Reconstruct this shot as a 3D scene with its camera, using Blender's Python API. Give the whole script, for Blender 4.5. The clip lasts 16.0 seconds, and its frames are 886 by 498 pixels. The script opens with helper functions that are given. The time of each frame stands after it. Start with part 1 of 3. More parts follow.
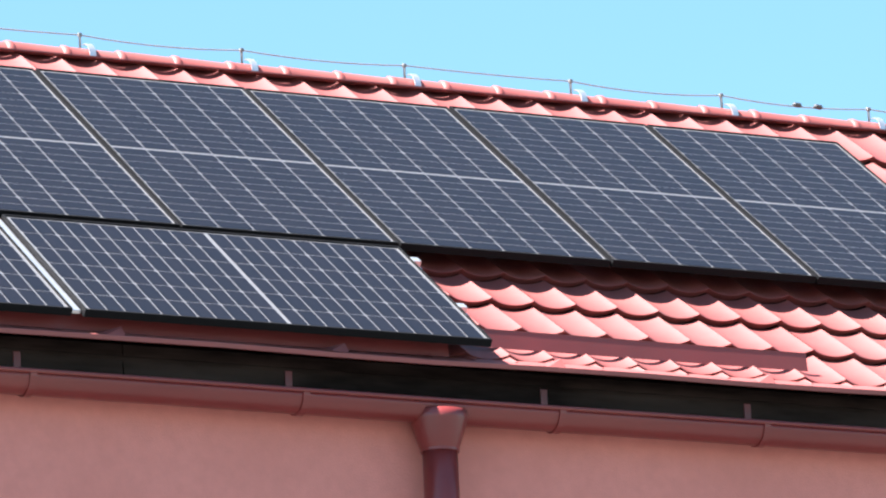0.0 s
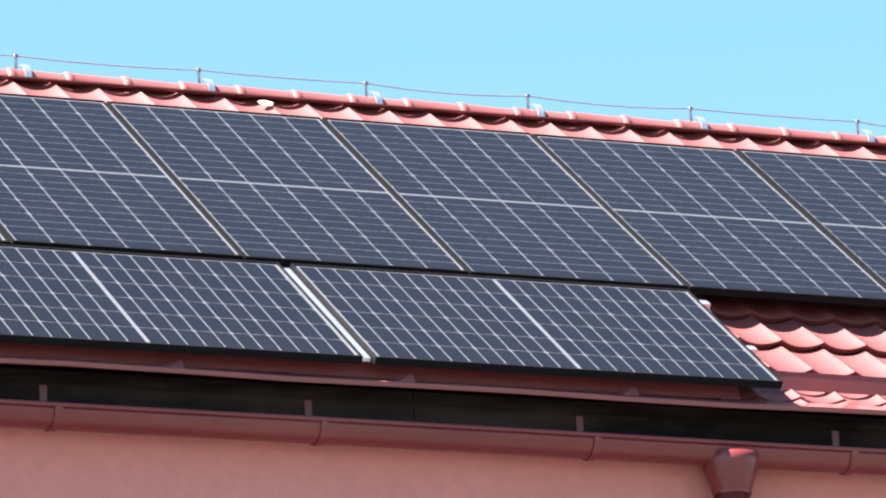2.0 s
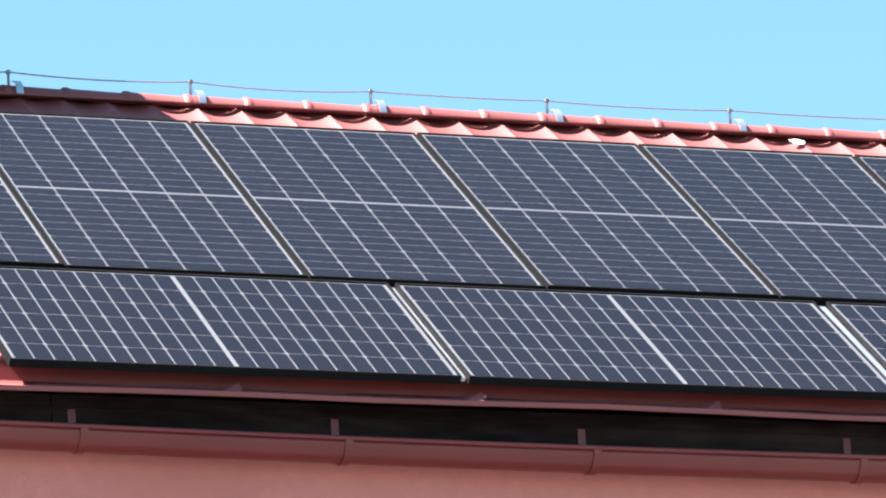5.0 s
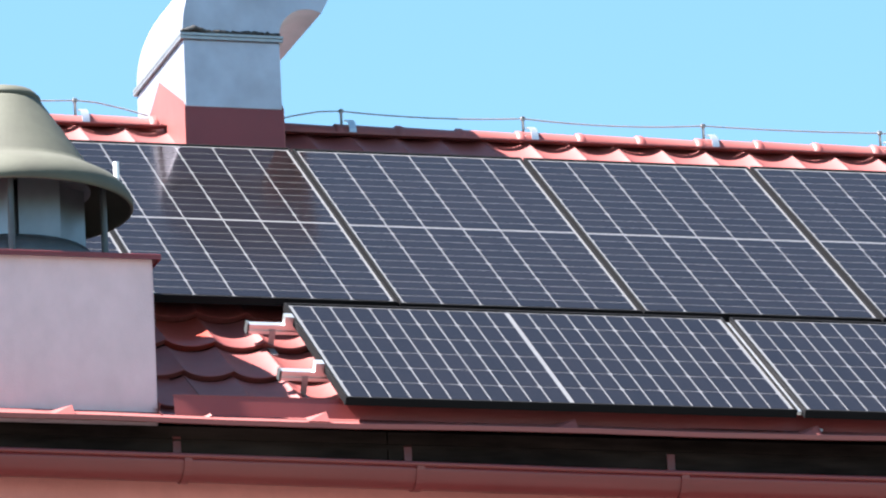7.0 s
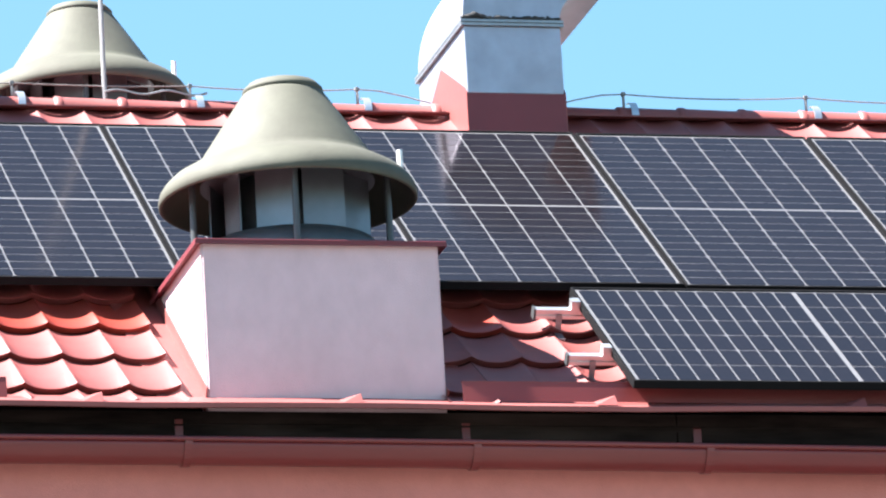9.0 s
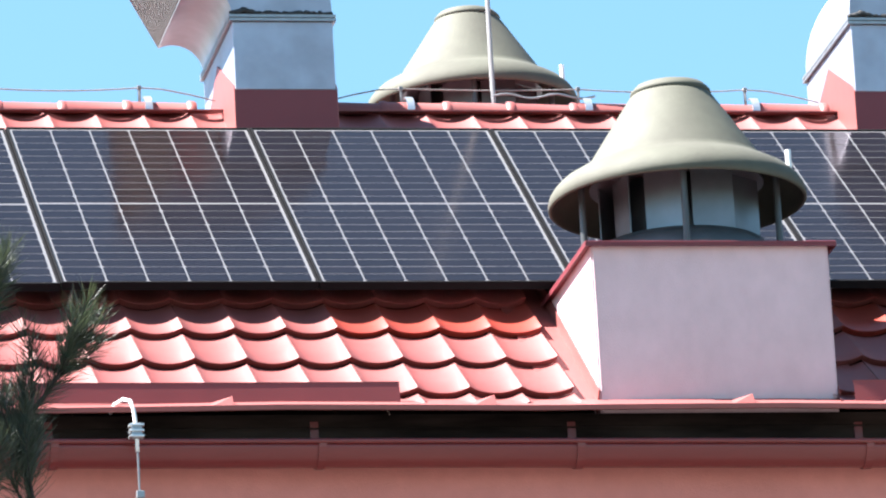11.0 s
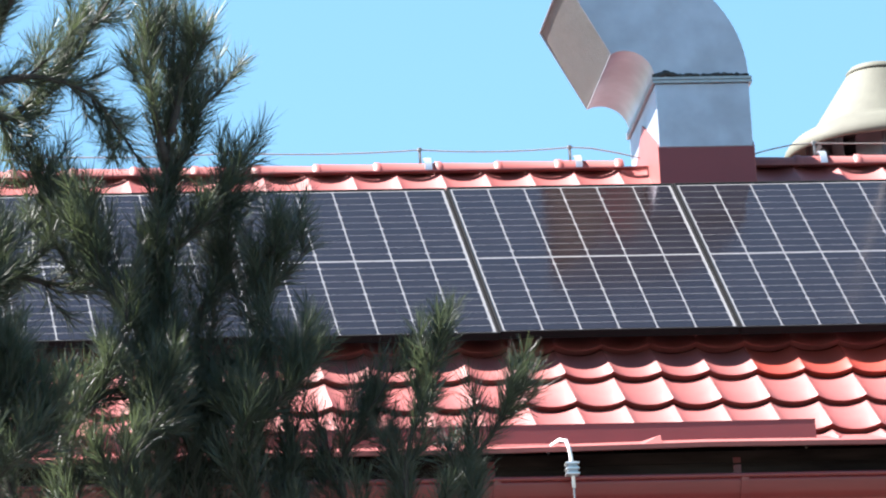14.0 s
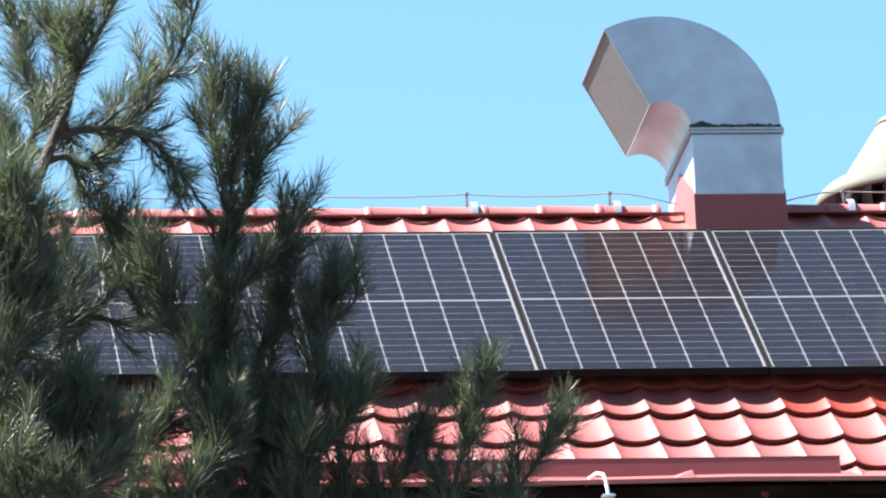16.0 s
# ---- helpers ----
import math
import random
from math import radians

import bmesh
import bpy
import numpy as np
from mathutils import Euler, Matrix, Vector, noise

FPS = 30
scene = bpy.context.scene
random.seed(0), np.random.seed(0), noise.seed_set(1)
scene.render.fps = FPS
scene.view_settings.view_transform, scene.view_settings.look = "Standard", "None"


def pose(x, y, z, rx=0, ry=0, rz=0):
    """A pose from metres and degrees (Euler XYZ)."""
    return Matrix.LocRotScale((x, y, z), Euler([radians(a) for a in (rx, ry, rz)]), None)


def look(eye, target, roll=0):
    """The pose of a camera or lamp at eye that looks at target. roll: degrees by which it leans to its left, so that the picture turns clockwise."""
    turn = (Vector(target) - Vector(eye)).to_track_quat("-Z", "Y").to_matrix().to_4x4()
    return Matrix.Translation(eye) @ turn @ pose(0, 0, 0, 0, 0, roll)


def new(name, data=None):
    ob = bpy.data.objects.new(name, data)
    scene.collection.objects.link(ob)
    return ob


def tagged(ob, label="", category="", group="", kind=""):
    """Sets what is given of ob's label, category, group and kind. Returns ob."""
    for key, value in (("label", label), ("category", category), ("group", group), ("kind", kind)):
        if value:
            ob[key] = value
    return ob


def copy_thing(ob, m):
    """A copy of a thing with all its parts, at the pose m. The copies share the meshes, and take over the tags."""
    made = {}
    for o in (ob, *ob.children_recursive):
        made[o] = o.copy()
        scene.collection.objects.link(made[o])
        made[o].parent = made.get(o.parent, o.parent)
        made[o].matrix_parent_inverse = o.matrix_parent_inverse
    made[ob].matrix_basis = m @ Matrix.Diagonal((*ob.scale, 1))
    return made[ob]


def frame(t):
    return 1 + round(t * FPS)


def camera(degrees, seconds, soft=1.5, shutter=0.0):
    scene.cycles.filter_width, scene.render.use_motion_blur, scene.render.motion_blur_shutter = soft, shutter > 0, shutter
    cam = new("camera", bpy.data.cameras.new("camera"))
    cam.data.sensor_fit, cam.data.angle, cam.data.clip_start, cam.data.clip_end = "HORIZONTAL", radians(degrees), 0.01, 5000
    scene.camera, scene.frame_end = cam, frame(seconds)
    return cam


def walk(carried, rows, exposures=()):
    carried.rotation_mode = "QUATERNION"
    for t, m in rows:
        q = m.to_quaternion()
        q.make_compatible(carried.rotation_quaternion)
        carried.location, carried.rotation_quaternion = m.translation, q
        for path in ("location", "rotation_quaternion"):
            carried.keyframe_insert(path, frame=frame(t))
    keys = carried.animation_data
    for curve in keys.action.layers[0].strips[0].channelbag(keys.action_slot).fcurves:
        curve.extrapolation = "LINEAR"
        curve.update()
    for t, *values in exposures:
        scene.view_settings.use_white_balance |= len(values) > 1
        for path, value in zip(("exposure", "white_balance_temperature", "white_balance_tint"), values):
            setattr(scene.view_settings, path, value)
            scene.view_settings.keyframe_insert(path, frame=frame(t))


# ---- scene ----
cam = camera(7.485, 16.0, soft=2.1)
walk(cam, [
    (0, look((-7.817, -27.346, 2.573), (1.0676, -10.1358, 7.5602), -2.70)),
    (0.5, look((-7.817, -27.346, 2.573), (0.9051, -10.0606, 7.5871), -2.88)),
    (1, look((-7.817, -27.346, 2.573), (0.7008, -9.9749, 7.6416), -2.89)),
    (1.5, look((-7.817, -27.346, 2.573), (0.5210, -9.9031, 7.6937), -2.93)),
    (2, look((-7.817, -27.346, 2.573), (0.2893, -9.8043, 7.7283), -2.92)),
    (2.5, look((-7.817, -27.346, 2.573), (0.0209, -9.6919, 7.7593), -2.70)),
    (3, look((-7.817, -27.346, 2.573), (-0.2284, -9.5886, 7.7778), -2.69)),
    (3.5, look((-7.817, -27.346, 2.573), (-0.4747, -9.4860, 7.7800), -2.60)),
    (5.8, look((-7.817, -27.346, 2.573), (-1.5684, -9.1440, 8.0174), -2.84)),
    (6, look((-7.817, -27.346, 2.573), (-1.6677, -9.1166, 8.0387), -2.70)),
    (6.5, look((-7.817, -27.346, 2.573), (-1.8921, -9.0514, 8.0686), -2.73)),
    (7, look((-7.817, -27.346, 2.573), (-2.1219, -8.9800, 8.0735), -2.87)),
    (7.5, look((-7.817, -27.346, 2.573), (-2.3113, -8.9194, 8.0639), -3.06)),
    (8, look((-7.817, -27.346, 2.573), (-2.4994, -8.8623, 8.0572), -3.08)),
    (10.5, look((-7.808, -27.277, 2.589), (-3.7388, -8.5006, 8.1470), -3.53)),
    (11, look((-7.824, -27.394, 2.561), (-4.0656, -8.5557, 8.1287), -3.24)),
    (11.5, look((-7.861, -27.667, 2.496), (-4.3782, -8.7772, 8.0675), -3.20)),
    (12, look((-7.909, -28.010, 2.413), (-4.6975, -9.0736, 7.9898), -3.15)),
    (12.5, look((-7.957, -28.355, 2.330), (-4.9863, -9.3824, 7.9184), -3.21)),
    (13, look((-8.006, -28.710, 2.245), (-5.2795, -9.7117, 7.8695), -3.35)),
    (13.5, look((-8.057, -29.080, 2.156), (-5.4682, -10.0734, 7.8167), -3.26)),
    (14, look((-8.108, -29.449, 2.068), (-5.6235, -10.4411, 7.7723), -3.23)),
    (14.5, look((-8.163, -29.846, 1.972), (-5.7592, -10.8417, 7.7215), -2.91)),
    (15, look((-8.208, -30.172, 1.894), (-5.7943, -11.1837, 7.6911), -2.98)),
    (15.5, look((-8.257, -30.523, 1.809), (-5.8474, -11.5357, 7.6125), -2.86)),
    (16, look((-8.314, -30.937, 1.710), (-5.9513, -11.9348, 7.4841), -2.54)),
], exposures=[(0, 2.82, 6300, 13), (16, 2.82, 6300, 13)])

# ---- light ----
SUN_WAY = Vector((-0.74, 0.06, 1.0)).normalized()      # towards the sun
world = bpy.data.worlds.new("sky")
scene.world = world
world.use_nodes = True
wn = world.node_tree
sky = wn.nodes.new("ShaderNodeTexSky")
sky.sky_type = "NISHITA"
sky.sun_disc = False
sky.sun_elevation = math.asin(SUN_WAY.z)
sky.sun_rotation = math.atan2(SUN_WAY.x, SUN_WAY.y)
sky.air_density, sky.dust_density, sky.ozone_density = 1.0, 0.25, 1.5
wn.nodes["Background"].inputs["Strength"].default_value = 0.0360
hue = wn.nodes.new("ShaderNodeMix")
hue.data_type, hue.blend_type = "RGBA", "MULTIPLY"
hue.inputs["Factor"].default_value = 1.0
hue.inputs["B"].default_value = (0.845, 1.11, 1.035, 1)
wn.links.new(sky.outputs["Color"], hue.inputs["A"])
wn.links.new(hue.outputs["Result"], wn.nodes["Background"].inputs["Color"])
sun = new("sun", bpy.data.lights.new("sun", "SUN"))
sun.data.energy, sun.data.angle, sun.data.color = 5.0, radians(0.53), (1.0, 0.95, 0.88)
sun.matrix_world = look(SUN_WAY * 60, (0, 0, 0))


# ---- materials ----
def material(name, base, rough=0.5, metal=0.0, var=0.12, scale=8.0, bump=0.0, bump_scale=60.0, coat=0.0, coat_rough=0.05,
             dirt=None, dirt_amount=0.3, dirt_scale=1.5, rand=0.0, stretch=(1, 1, 1), spec=0.5, streak=False):
    """A surface with grain at two scales, stains, a little relief and a shift of tone from piece to piece."""
    m = bpy.data.materials.new(name)
    m.use_nodes = True
    n, l = m.node_tree.nodes, m.node_tree.links
    b = n["Principled BSDF"]
    co = n.new("ShaderNodeTexCoord")
    geo = n.new("ShaderNodeNewGeometry")
    mp = n.new("ShaderNodeMapping")
    mp.inputs["Scale"].default_value = stretch
    l.new(geo.outputs["Position"], mp.inputs["Vector"])
    fine = n.new("ShaderNodeTexNoise")
    fine.inputs["Scale"].default_value, fine.inputs["Detail"].default_value = scale, 6
    l.new(mp.outputs["Vector"], fine.inputs["Vector"])
    broad = n.new("ShaderNodeTexNoise")
    broad.inputs["Scale"].default_value, broad.inputs["Detail"].default_value = dirt_scale, 4
    l.new(mp.outputs["Vector"], broad.inputs["Vector"])
    hsv = n.new("ShaderNodeHueSaturation")
    hsv.inputs["Color"].default_value = (*base, 1)
    val = n.new("ShaderNodeMapRange")
    val.inputs["From Min"].default_value, val.inputs["From Max"].default_value = 0.3, 0.7
    val.inputs["To Min"].default_value, val.inputs["To Max"].default_value = 1 - var, 1 + var
    l.new(fine.outputs["Fac"], val.inputs["Value"])
    if rand:
        info = n.new("ShaderNodeObjectInfo")
        isl = n.new("ShaderNodeMath")
        isl.operation = "ADD"
        l.new(info.outputs["Random"], isl.inputs[0])
        l.new(geo.outputs["Random Per Island"], isl.inputs[1])
        fr = n.new("ShaderNodeMath")
        fr.operation = "FRACT"
        l.new(isl.outputs[0], fr.inputs[0])
        rr = n.new("ShaderNodeMapRange")
        rr.inputs["To Min"].default_value, rr.inputs["To Max"].default_value = 1 - rand, 1 + rand
        l.new(fr.outputs[0], rr.inputs["Value"])
        mul = n.new("ShaderNodeMath")
        mul.operation = "MULTIPLY"
        l.new(val.outputs[0], mul.inputs[0])
        l.new(rr.outputs[0], mul.inputs[1])
        l.new(mul.outputs[0], hsv.inputs["Value"])
    else:
        l.new(val.outputs[0], hsv.inputs["Value"])
    col = hsv.outputs["Color"]
    if dirt:
        mix = n.new("ShaderNodeMix")
        mix.data_type = "RGBA"
        mix.inputs["B"].default_value = (*dirt, 1)
        ramp = n.new("ShaderNodeMapRange")
        ramp.inputs["From Min"].default_value, ramp.inputs["From Max"].default_value = 0.45, 0.72
        ramp.inputs["To Max"].default_value = dirt_amount
        l.new(broad.outputs["Fac"], ramp.inputs["Value"])
        l.new(ramp.outputs[0], mix.inputs["Factor"])
        l.new(col, mix.inputs["A"])
        col = mix.outputs["Result"]
    l.new(col, b.inputs["Base Color"])
    rg = n.new("ShaderNodeMapRange")
    rg.inputs["To Min"].default_value, rg.inputs["To Max"].default_value = max(rough - 0.08, 0.02), min(rough + 0.08, 1)
    l.new(broad.outputs["Fac"], rg.inputs["Value"])
    l.new(rg.outputs[0], b.inputs["Roughness"])
    b.inputs["Metallic"].default_value = metal
    b.inputs["Specular IOR Level"].default_value = spec
    b.inputs["Coat Weight"].default_value, b.inputs["Coat Roughness"].default_value = coat, coat_rough
    if bump:
        gr = n.new("ShaderNodeTexNoise")
        gr.inputs["Scale"].default_value, gr.inputs["Detail"].default_value = bump_scale, 4
        l.new(mp.outputs["Vector"], gr.inputs["Vector"])
        bp = n.new("ShaderNodeBump")
        bp.inputs["Strength"].default_value, bp.inputs["Distance"].default_value = bump, 0.01
        l.new(gr.outputs["Fac"], bp.inputs["Height"])
        l.new(bp.outputs["Normal"], b.inputs["Normal"])
    return m


M_TILE = material("red_tile_coating", (0.212, 0.054, 0.050), 0.55, var=0.06, scale=14, rand=0.07, dirt=(0.165, 0.060, 0.055), dirt_amount=0.45, dirt_scale=2.2, bump=0.05, bump_scale=30)
M_TILE_CLEAN = material("fresh_red_tile_coating", (0.27, 0.040, 0.027), 0.36, var=0.06, scale=14, rand=0.05, dirt=(0.21, 0.05, 0.042), dirt_amount=0.3, dirt_scale=2.2, bump=0.05, bump_scale=30)
M_SHEET = material("red_sheet_metal", (0.185, 0.033, 0.032), 0.45, var=0.08, scale=5, dirt=(0.14, 0.04, 0.036), dirt_amount=0.4)
M_GUTTER = material("brown_red_gutter_paint", (0.15, 0.022, 0.022), 0.34, var=0.08, scale=4, dirt=(0.20, 0.05, 0.04), dirt_amount=0.4, dirt_scale=1.2, stretch=(0.6, 3, 3))
M_WALL = material("salmon_plaster", (0.57, 0.212, 0.182), 0.9, var=0.05, scale=18, dirt=(0.42, 0.15, 0.125), dirt_amount=0.5, dirt_scale=1.1, bump=0.25, bump_scale=160)
M_PINK = material("pale_pink_plaster", (0.60, 0.43, 0.455), 0.9, var=0.05, scale=14, dirt=(0.42, 0.32, 0.33), dirt_amount=0.42, dirt_scale=2.2, bump=0.25, bump_scale=140, stretch=(1.2, 1.2, 0.8))
M_WOOD = material("black_stained_board", (0.016, 0.011, 0.010), 0.85, var=0.4, scale=7, dirt=(0.060, 0.042, 0.036), dirt_amount=0.75, dirt_scale=1.3, stretch=(0.9, 4, 5), bump=0.25, bump_scale=30, spec=0.05)
M_ZINC = material("galvanised_sheet", (0.36, 0.37, 0.44), 0.46, metal=0.68, var=0.12, scale=7, dirt=(0.25, 0.26, 0.30), dirt_amount=0.5, dirt_scale=4.5, bump=0.06, bump_scale=12)
M_ALU = material("anodised_aluminium", (0.62, 0.64, 0.66), 0.35, metal=0.85, var=0.05, scale=20)
M_FRAME = material("dark_anodised_frame", (0.007, 0.007, 0.008), 0.7, metal=0.0, spec=0.06, var=0.06, scale=20)
M_STEEL = material("grey_steel", (0.30, 0.31, 0.33), 0.45, metal=0.8, var=0.1, scale=25)
M_WIRE = material("weathered_wire", (0.24, 0.225, 0.22), 0.5, metal=0.5, var=0.1, scale=25)
M_CELL = material("dark_silicon_cell", (0.0068, 0.0050, 0.0056), 0.13, var=0.15, scale=30, rand=0.10, spec=0.36)
M_CELL.node_tree.nodes["Principled BSDF"].inputs["Specular Tint"].default_value = (1.0, 0.48, 0.48, 1)
M_BACK = material("white_backsheet", (0.102, 0.101, 0.107), 0.6, var=0.03, scale=20, coat=0.5, coat_rough=0.09)
M_BLACK = material("black_sealant", (0.012, 0.012, 0.013), 0.6, var=0.3, scale=30, bump=0.5, bump_scale=50)
M_COWL = material("khaki_cast_metal", (0.066, 0.068, 0.050), 0.78, var=0.10, scale=9, dirt=(0.048, 0.046, 0.036), dirt_amount=0.6, dirt_scale=4.0, bump=0.08, bump_scale=50)
M_DARK = material("dark_grey_metal", (0.07, 0.075, 0.08), 0.45, metal=0.4, var=0.15, scale=12)
M_VANE = material("dull_silver_vane", (0.17, 0.18, 0.20), 0.36, metal=0.75, var=0.12, scale=8)
M_BARK = material("grey_brown_bark", (0.034, 0.027, 0.024), 0.9, var=0.35, scale=40, bump=0.6, bump_scale=80)
M_NEEDLE = material("pine_needle", (0.026, 0.036, 0.026), 0.50, var=0.3, scale=6, rand=0.35)
nn = M_NEEDLE.node_tree.nodes
lit = nn.new("ShaderNodeBsdfTranslucent")
lit.inputs["Color"].default_value = (0.11, 0.145, 0.065, 1)
mixer = nn.new("ShaderNodeMixShader")
mixer.inputs["Fac"].default_value = 0.25
M_NEEDLE.node_tree.links.new(nn["Principled BSDF"].outputs[0], mixer.inputs[1])
M_NEEDLE.node_tree.links.new(lit.outputs[0], mixer.inputs[2])
M_NEEDLE.node_tree.links.new(mixer.outputs[0], nn["Material Output"].inputs["Surface"])
M_GROUND = material("grey_paving", (0.075, 0.072, 0.068), 0.95, var=0.15, scale=2, dirt=(0.10, 0.095, 0.085), dirt_amount=0.5, dirt_scale=0.15)
# dark cap red; on the duct bases it carries the front's shade
M_BASE = material("dark_red_cap_shaded_base", (0.14, 0.020, 0.028), 0.5, var=0.08, scale=6, dirt=(0.12, 0.026, 0.03), dirt_amount=0.4)
M_ROD = material("grey_painted_rod", (0.24, 0.24, 0.25), 0.7, var=0.06, scale=20)
M_WHITE = material("white_plastic", (0.75, 0.75, 0.74), 0.4, var=0.04, scale=20)


# ---- helpers ----
def link(name, bm, mat, parent=None, label="", smooth=False):
    me = bpy.data.meshes.new(name)
    bm.normal_update()
    bm.to_mesh(me)
    bm.free()
    for q in me.polygons:
        q.use_smooth = smooth
    me.materials.append(mat)
    ob = new(name, me)
    ob.parent = parent
    if label:
        ob["label"] = label
    return ob


part = link


def empty(name, m, label, category, group="", kind=""):
    ob = new(name)
    ob.empty_display_size = 0.2
    ob.matrix_basis = m
    return tagged(ob, label, category, group, kind)


def box(bm, x0, x1, y0, y1, z0, z1, bevel=0.0):
    v = [bm.verts.new((x, y, z)) for x in (x0, x1) for y in (y0, y1) for z in (z0, z1)]
    fs = [bm.faces.new([v[i] for i in f]) for f in ((0, 1, 3, 2), (4, 6, 7, 5), (0, 4, 5, 1), (2, 3, 7, 6), (0, 2, 6, 4), (1, 5, 7, 3))]
    if bevel:
        es = list({e for f in fs for e in f.edges})
        bmesh.ops.bevel(bm, geom=es, offset=bevel, segments=2, affect="EDGES", profile=0.5)
    return bm


def box_bm(*a, **k):
    return box(bmesh.new(), *a, **k)


def lathe(profile, n=48, bm=None, centre=(0, 0, 0), closed=False):
    """A body of revolution about z through centre from (radius, height) pairs."""
    bm = bm or bmesh.new()
    cx, cy, cz = centre
    rings = []
    for r, z in profile:
        if r < 1e-6:
            rings.append([bm.verts.new((cx, cy, cz + z))])
        else:
            rings.append([bm.verts.new((cx + r * math.cos(2 * math.pi * k / n), cy + r * math.sin(2 * math.pi * k / n), cz + z)) for k in range(n)])
    if closed:
        rings.append(rings[0])
    for a, b in zip(rings, rings[1:]):
        for k in range(n):
            j = (k + 1) % n
            if len(a) == 1 and len(b) == 1:
                continue
            if len(a) == 1:
                bm.faces.new((a[0], b[j], b[k]))
            elif len(b) == 1:
                bm.faces.new((a[k], a[j], b[0]))
            else:
                bm.faces.new((a[k], a[j], b[j], b[k]))
    bmesh.ops.recalc_face_normals(bm, faces=bm.faces)
    return bm


def tube(points, radii, n=8, bm=None):
    """A round bar along points, with a radius for each or one for all."""
    bm = bm or bmesh.new()
    pts = [Vector(p) for p in points]
    if not isinstance(radii, (list, tuple)):
        radii = [radii] * len(pts)
    side = None
    rings = []
    for i, p in enumerate(pts):
        d = (pts[min(i + 1, len(pts) - 1)] - pts[max(i - 1, 0)]).normalized()
        if side is None:
            side = d.orthogonal().normalized()
        side = (side - d * side.dot(d)).normalized()
        up = d.cross(side)
        rings.append([bm.verts.new(p + radii[i] * (math.cos(2 * math.pi * k / n) * side + math.sin(2 * math.pi * k / n) * up)) for k in range(n)])
    for a, b in zip(rings, rings[1:]):
        for k in range(n):
            j = (k + 1) % n
            bm.faces.new((a[k], a[j], b[j], b[k]))
    bm.faces.new(rings[0][::-1])
    bm.faces.new(rings[-1])
    return bm


# ---- the roof's own axes: x along the eave, s down the slope from the panels' upper edge, h out of the panels' plane ----
SLOPE = radians(36.56)
CA, SA = math.cos(SLOPE), math.sin(SLOPE)
TOP_Z = 11.2


def at(x, s, h):
    return Vector((x, -s * CA - h * SA, TOP_Z - s * SA + h * CA))


def on_roof(x, s, h):
    """A pose whose x runs along the eave, y up the slope and z out of the roof."""
    p = at(x, s, h)
    return Matrix(((1, 0, 0, p.x), (0, CA, -SA, p.y), (0, SA, CA, p.z), (0, 0, 0, 1)))


X0, X1 = -15.0, 13.0
H_TILE = -0.12
S_EAVE, S_RIDGE = 2.975, -0.655
RIDGE = at(0, S_RIDGE, H_TILE)
EAVE = at(0, S_EAVE, H_TILE)
BACK_EAVE_Y = 2 * RIDGE.y - EAVE.y

# ---- ground and walls ----
bm = bmesh.new()
g = [bm.verts.new(p) for p in ((-2500, -2500, 0), (2500, -2500, 0), (2500, 2500, 0), (-2500, 2500, 0))]
bm.faces.new(g)
tagged(link("ground", bm, M_GROUND), "grey paved ground round the house", "ground", kind="structure")

WALL_Y = -2.19
wall = tagged(link("wall_south", box_bm(X0 + 0.3, X1 - 0.3, WALL_Y, WALL_Y + 0.35, 0, 9.16), M_WALL), "salmon pink rendered house wall under the eaves", "wall", kind="structure")
tagged(link("wall_north", box_bm(X0 + 0.3, X1 - 0.3, BACK_EAVE_Y - 0.45, BACK_EAVE_Y - 0.1, 0, 9.16), M_WALL), "salmon pink rendered house wall", "wall", kind="structure")
for nm, xa in (("wall_west", X0 + 0.3), ("wall_east", X1 - 0.65)):
    bm = box_bm(xa, xa + 0.35, WALL_Y + 0.35, BACK_EAVE_Y - 0.45, 0, 9.0)
    a = [bm.verts.new((xx, yy, zz)) for xx in (xa, xa + 0.35) for yy, zz in ((WALL_Y + 0.35, 9.004), (BACK_EAVE_Y - 0.45, 9.004), (RIDGE.y, 11.05))]
    for f in ((0, 1, 2), (3, 5, 4), (0, 3, 4, 1), (1, 4, 5, 2), (2, 5, 3, 0)):
        bm.faces.new([a[i] for i in f])
    tagged(link(nm, bm, M_WALL), "salmon pink rendered gable wall", "wall", kind="structure")

# black boards behind the gutter, butted end to end
board_ends = [X0, -9.1, -4.75, -0.3, 3.62, 4.55 + 3.9, X1]
fascia = empty("fascia", pose(0, 0, 0), "black stained wooden fascia boards under the eaves", "fascia", kind="structure")
for a, b in zip(board_ends, board_ends[1:]):
    part("board", box_bm(a + 0.003, b - 0.003, WALL_Y - 0.035, WALL_Y - 0.003, 9.125, 9.325), M_WOOD, fascia)

# ---- gutter ----
GUT_Y, GUT_R = -2.315, 0.081


def gut_z(x):
    return 9.132 + (5.0 - x) * 0.0046 - 0.014 * math.exp(-((x - 1.2) / 2.0) ** 2) if x < 5 else 9.132 + (x - 5.0) * 0.001


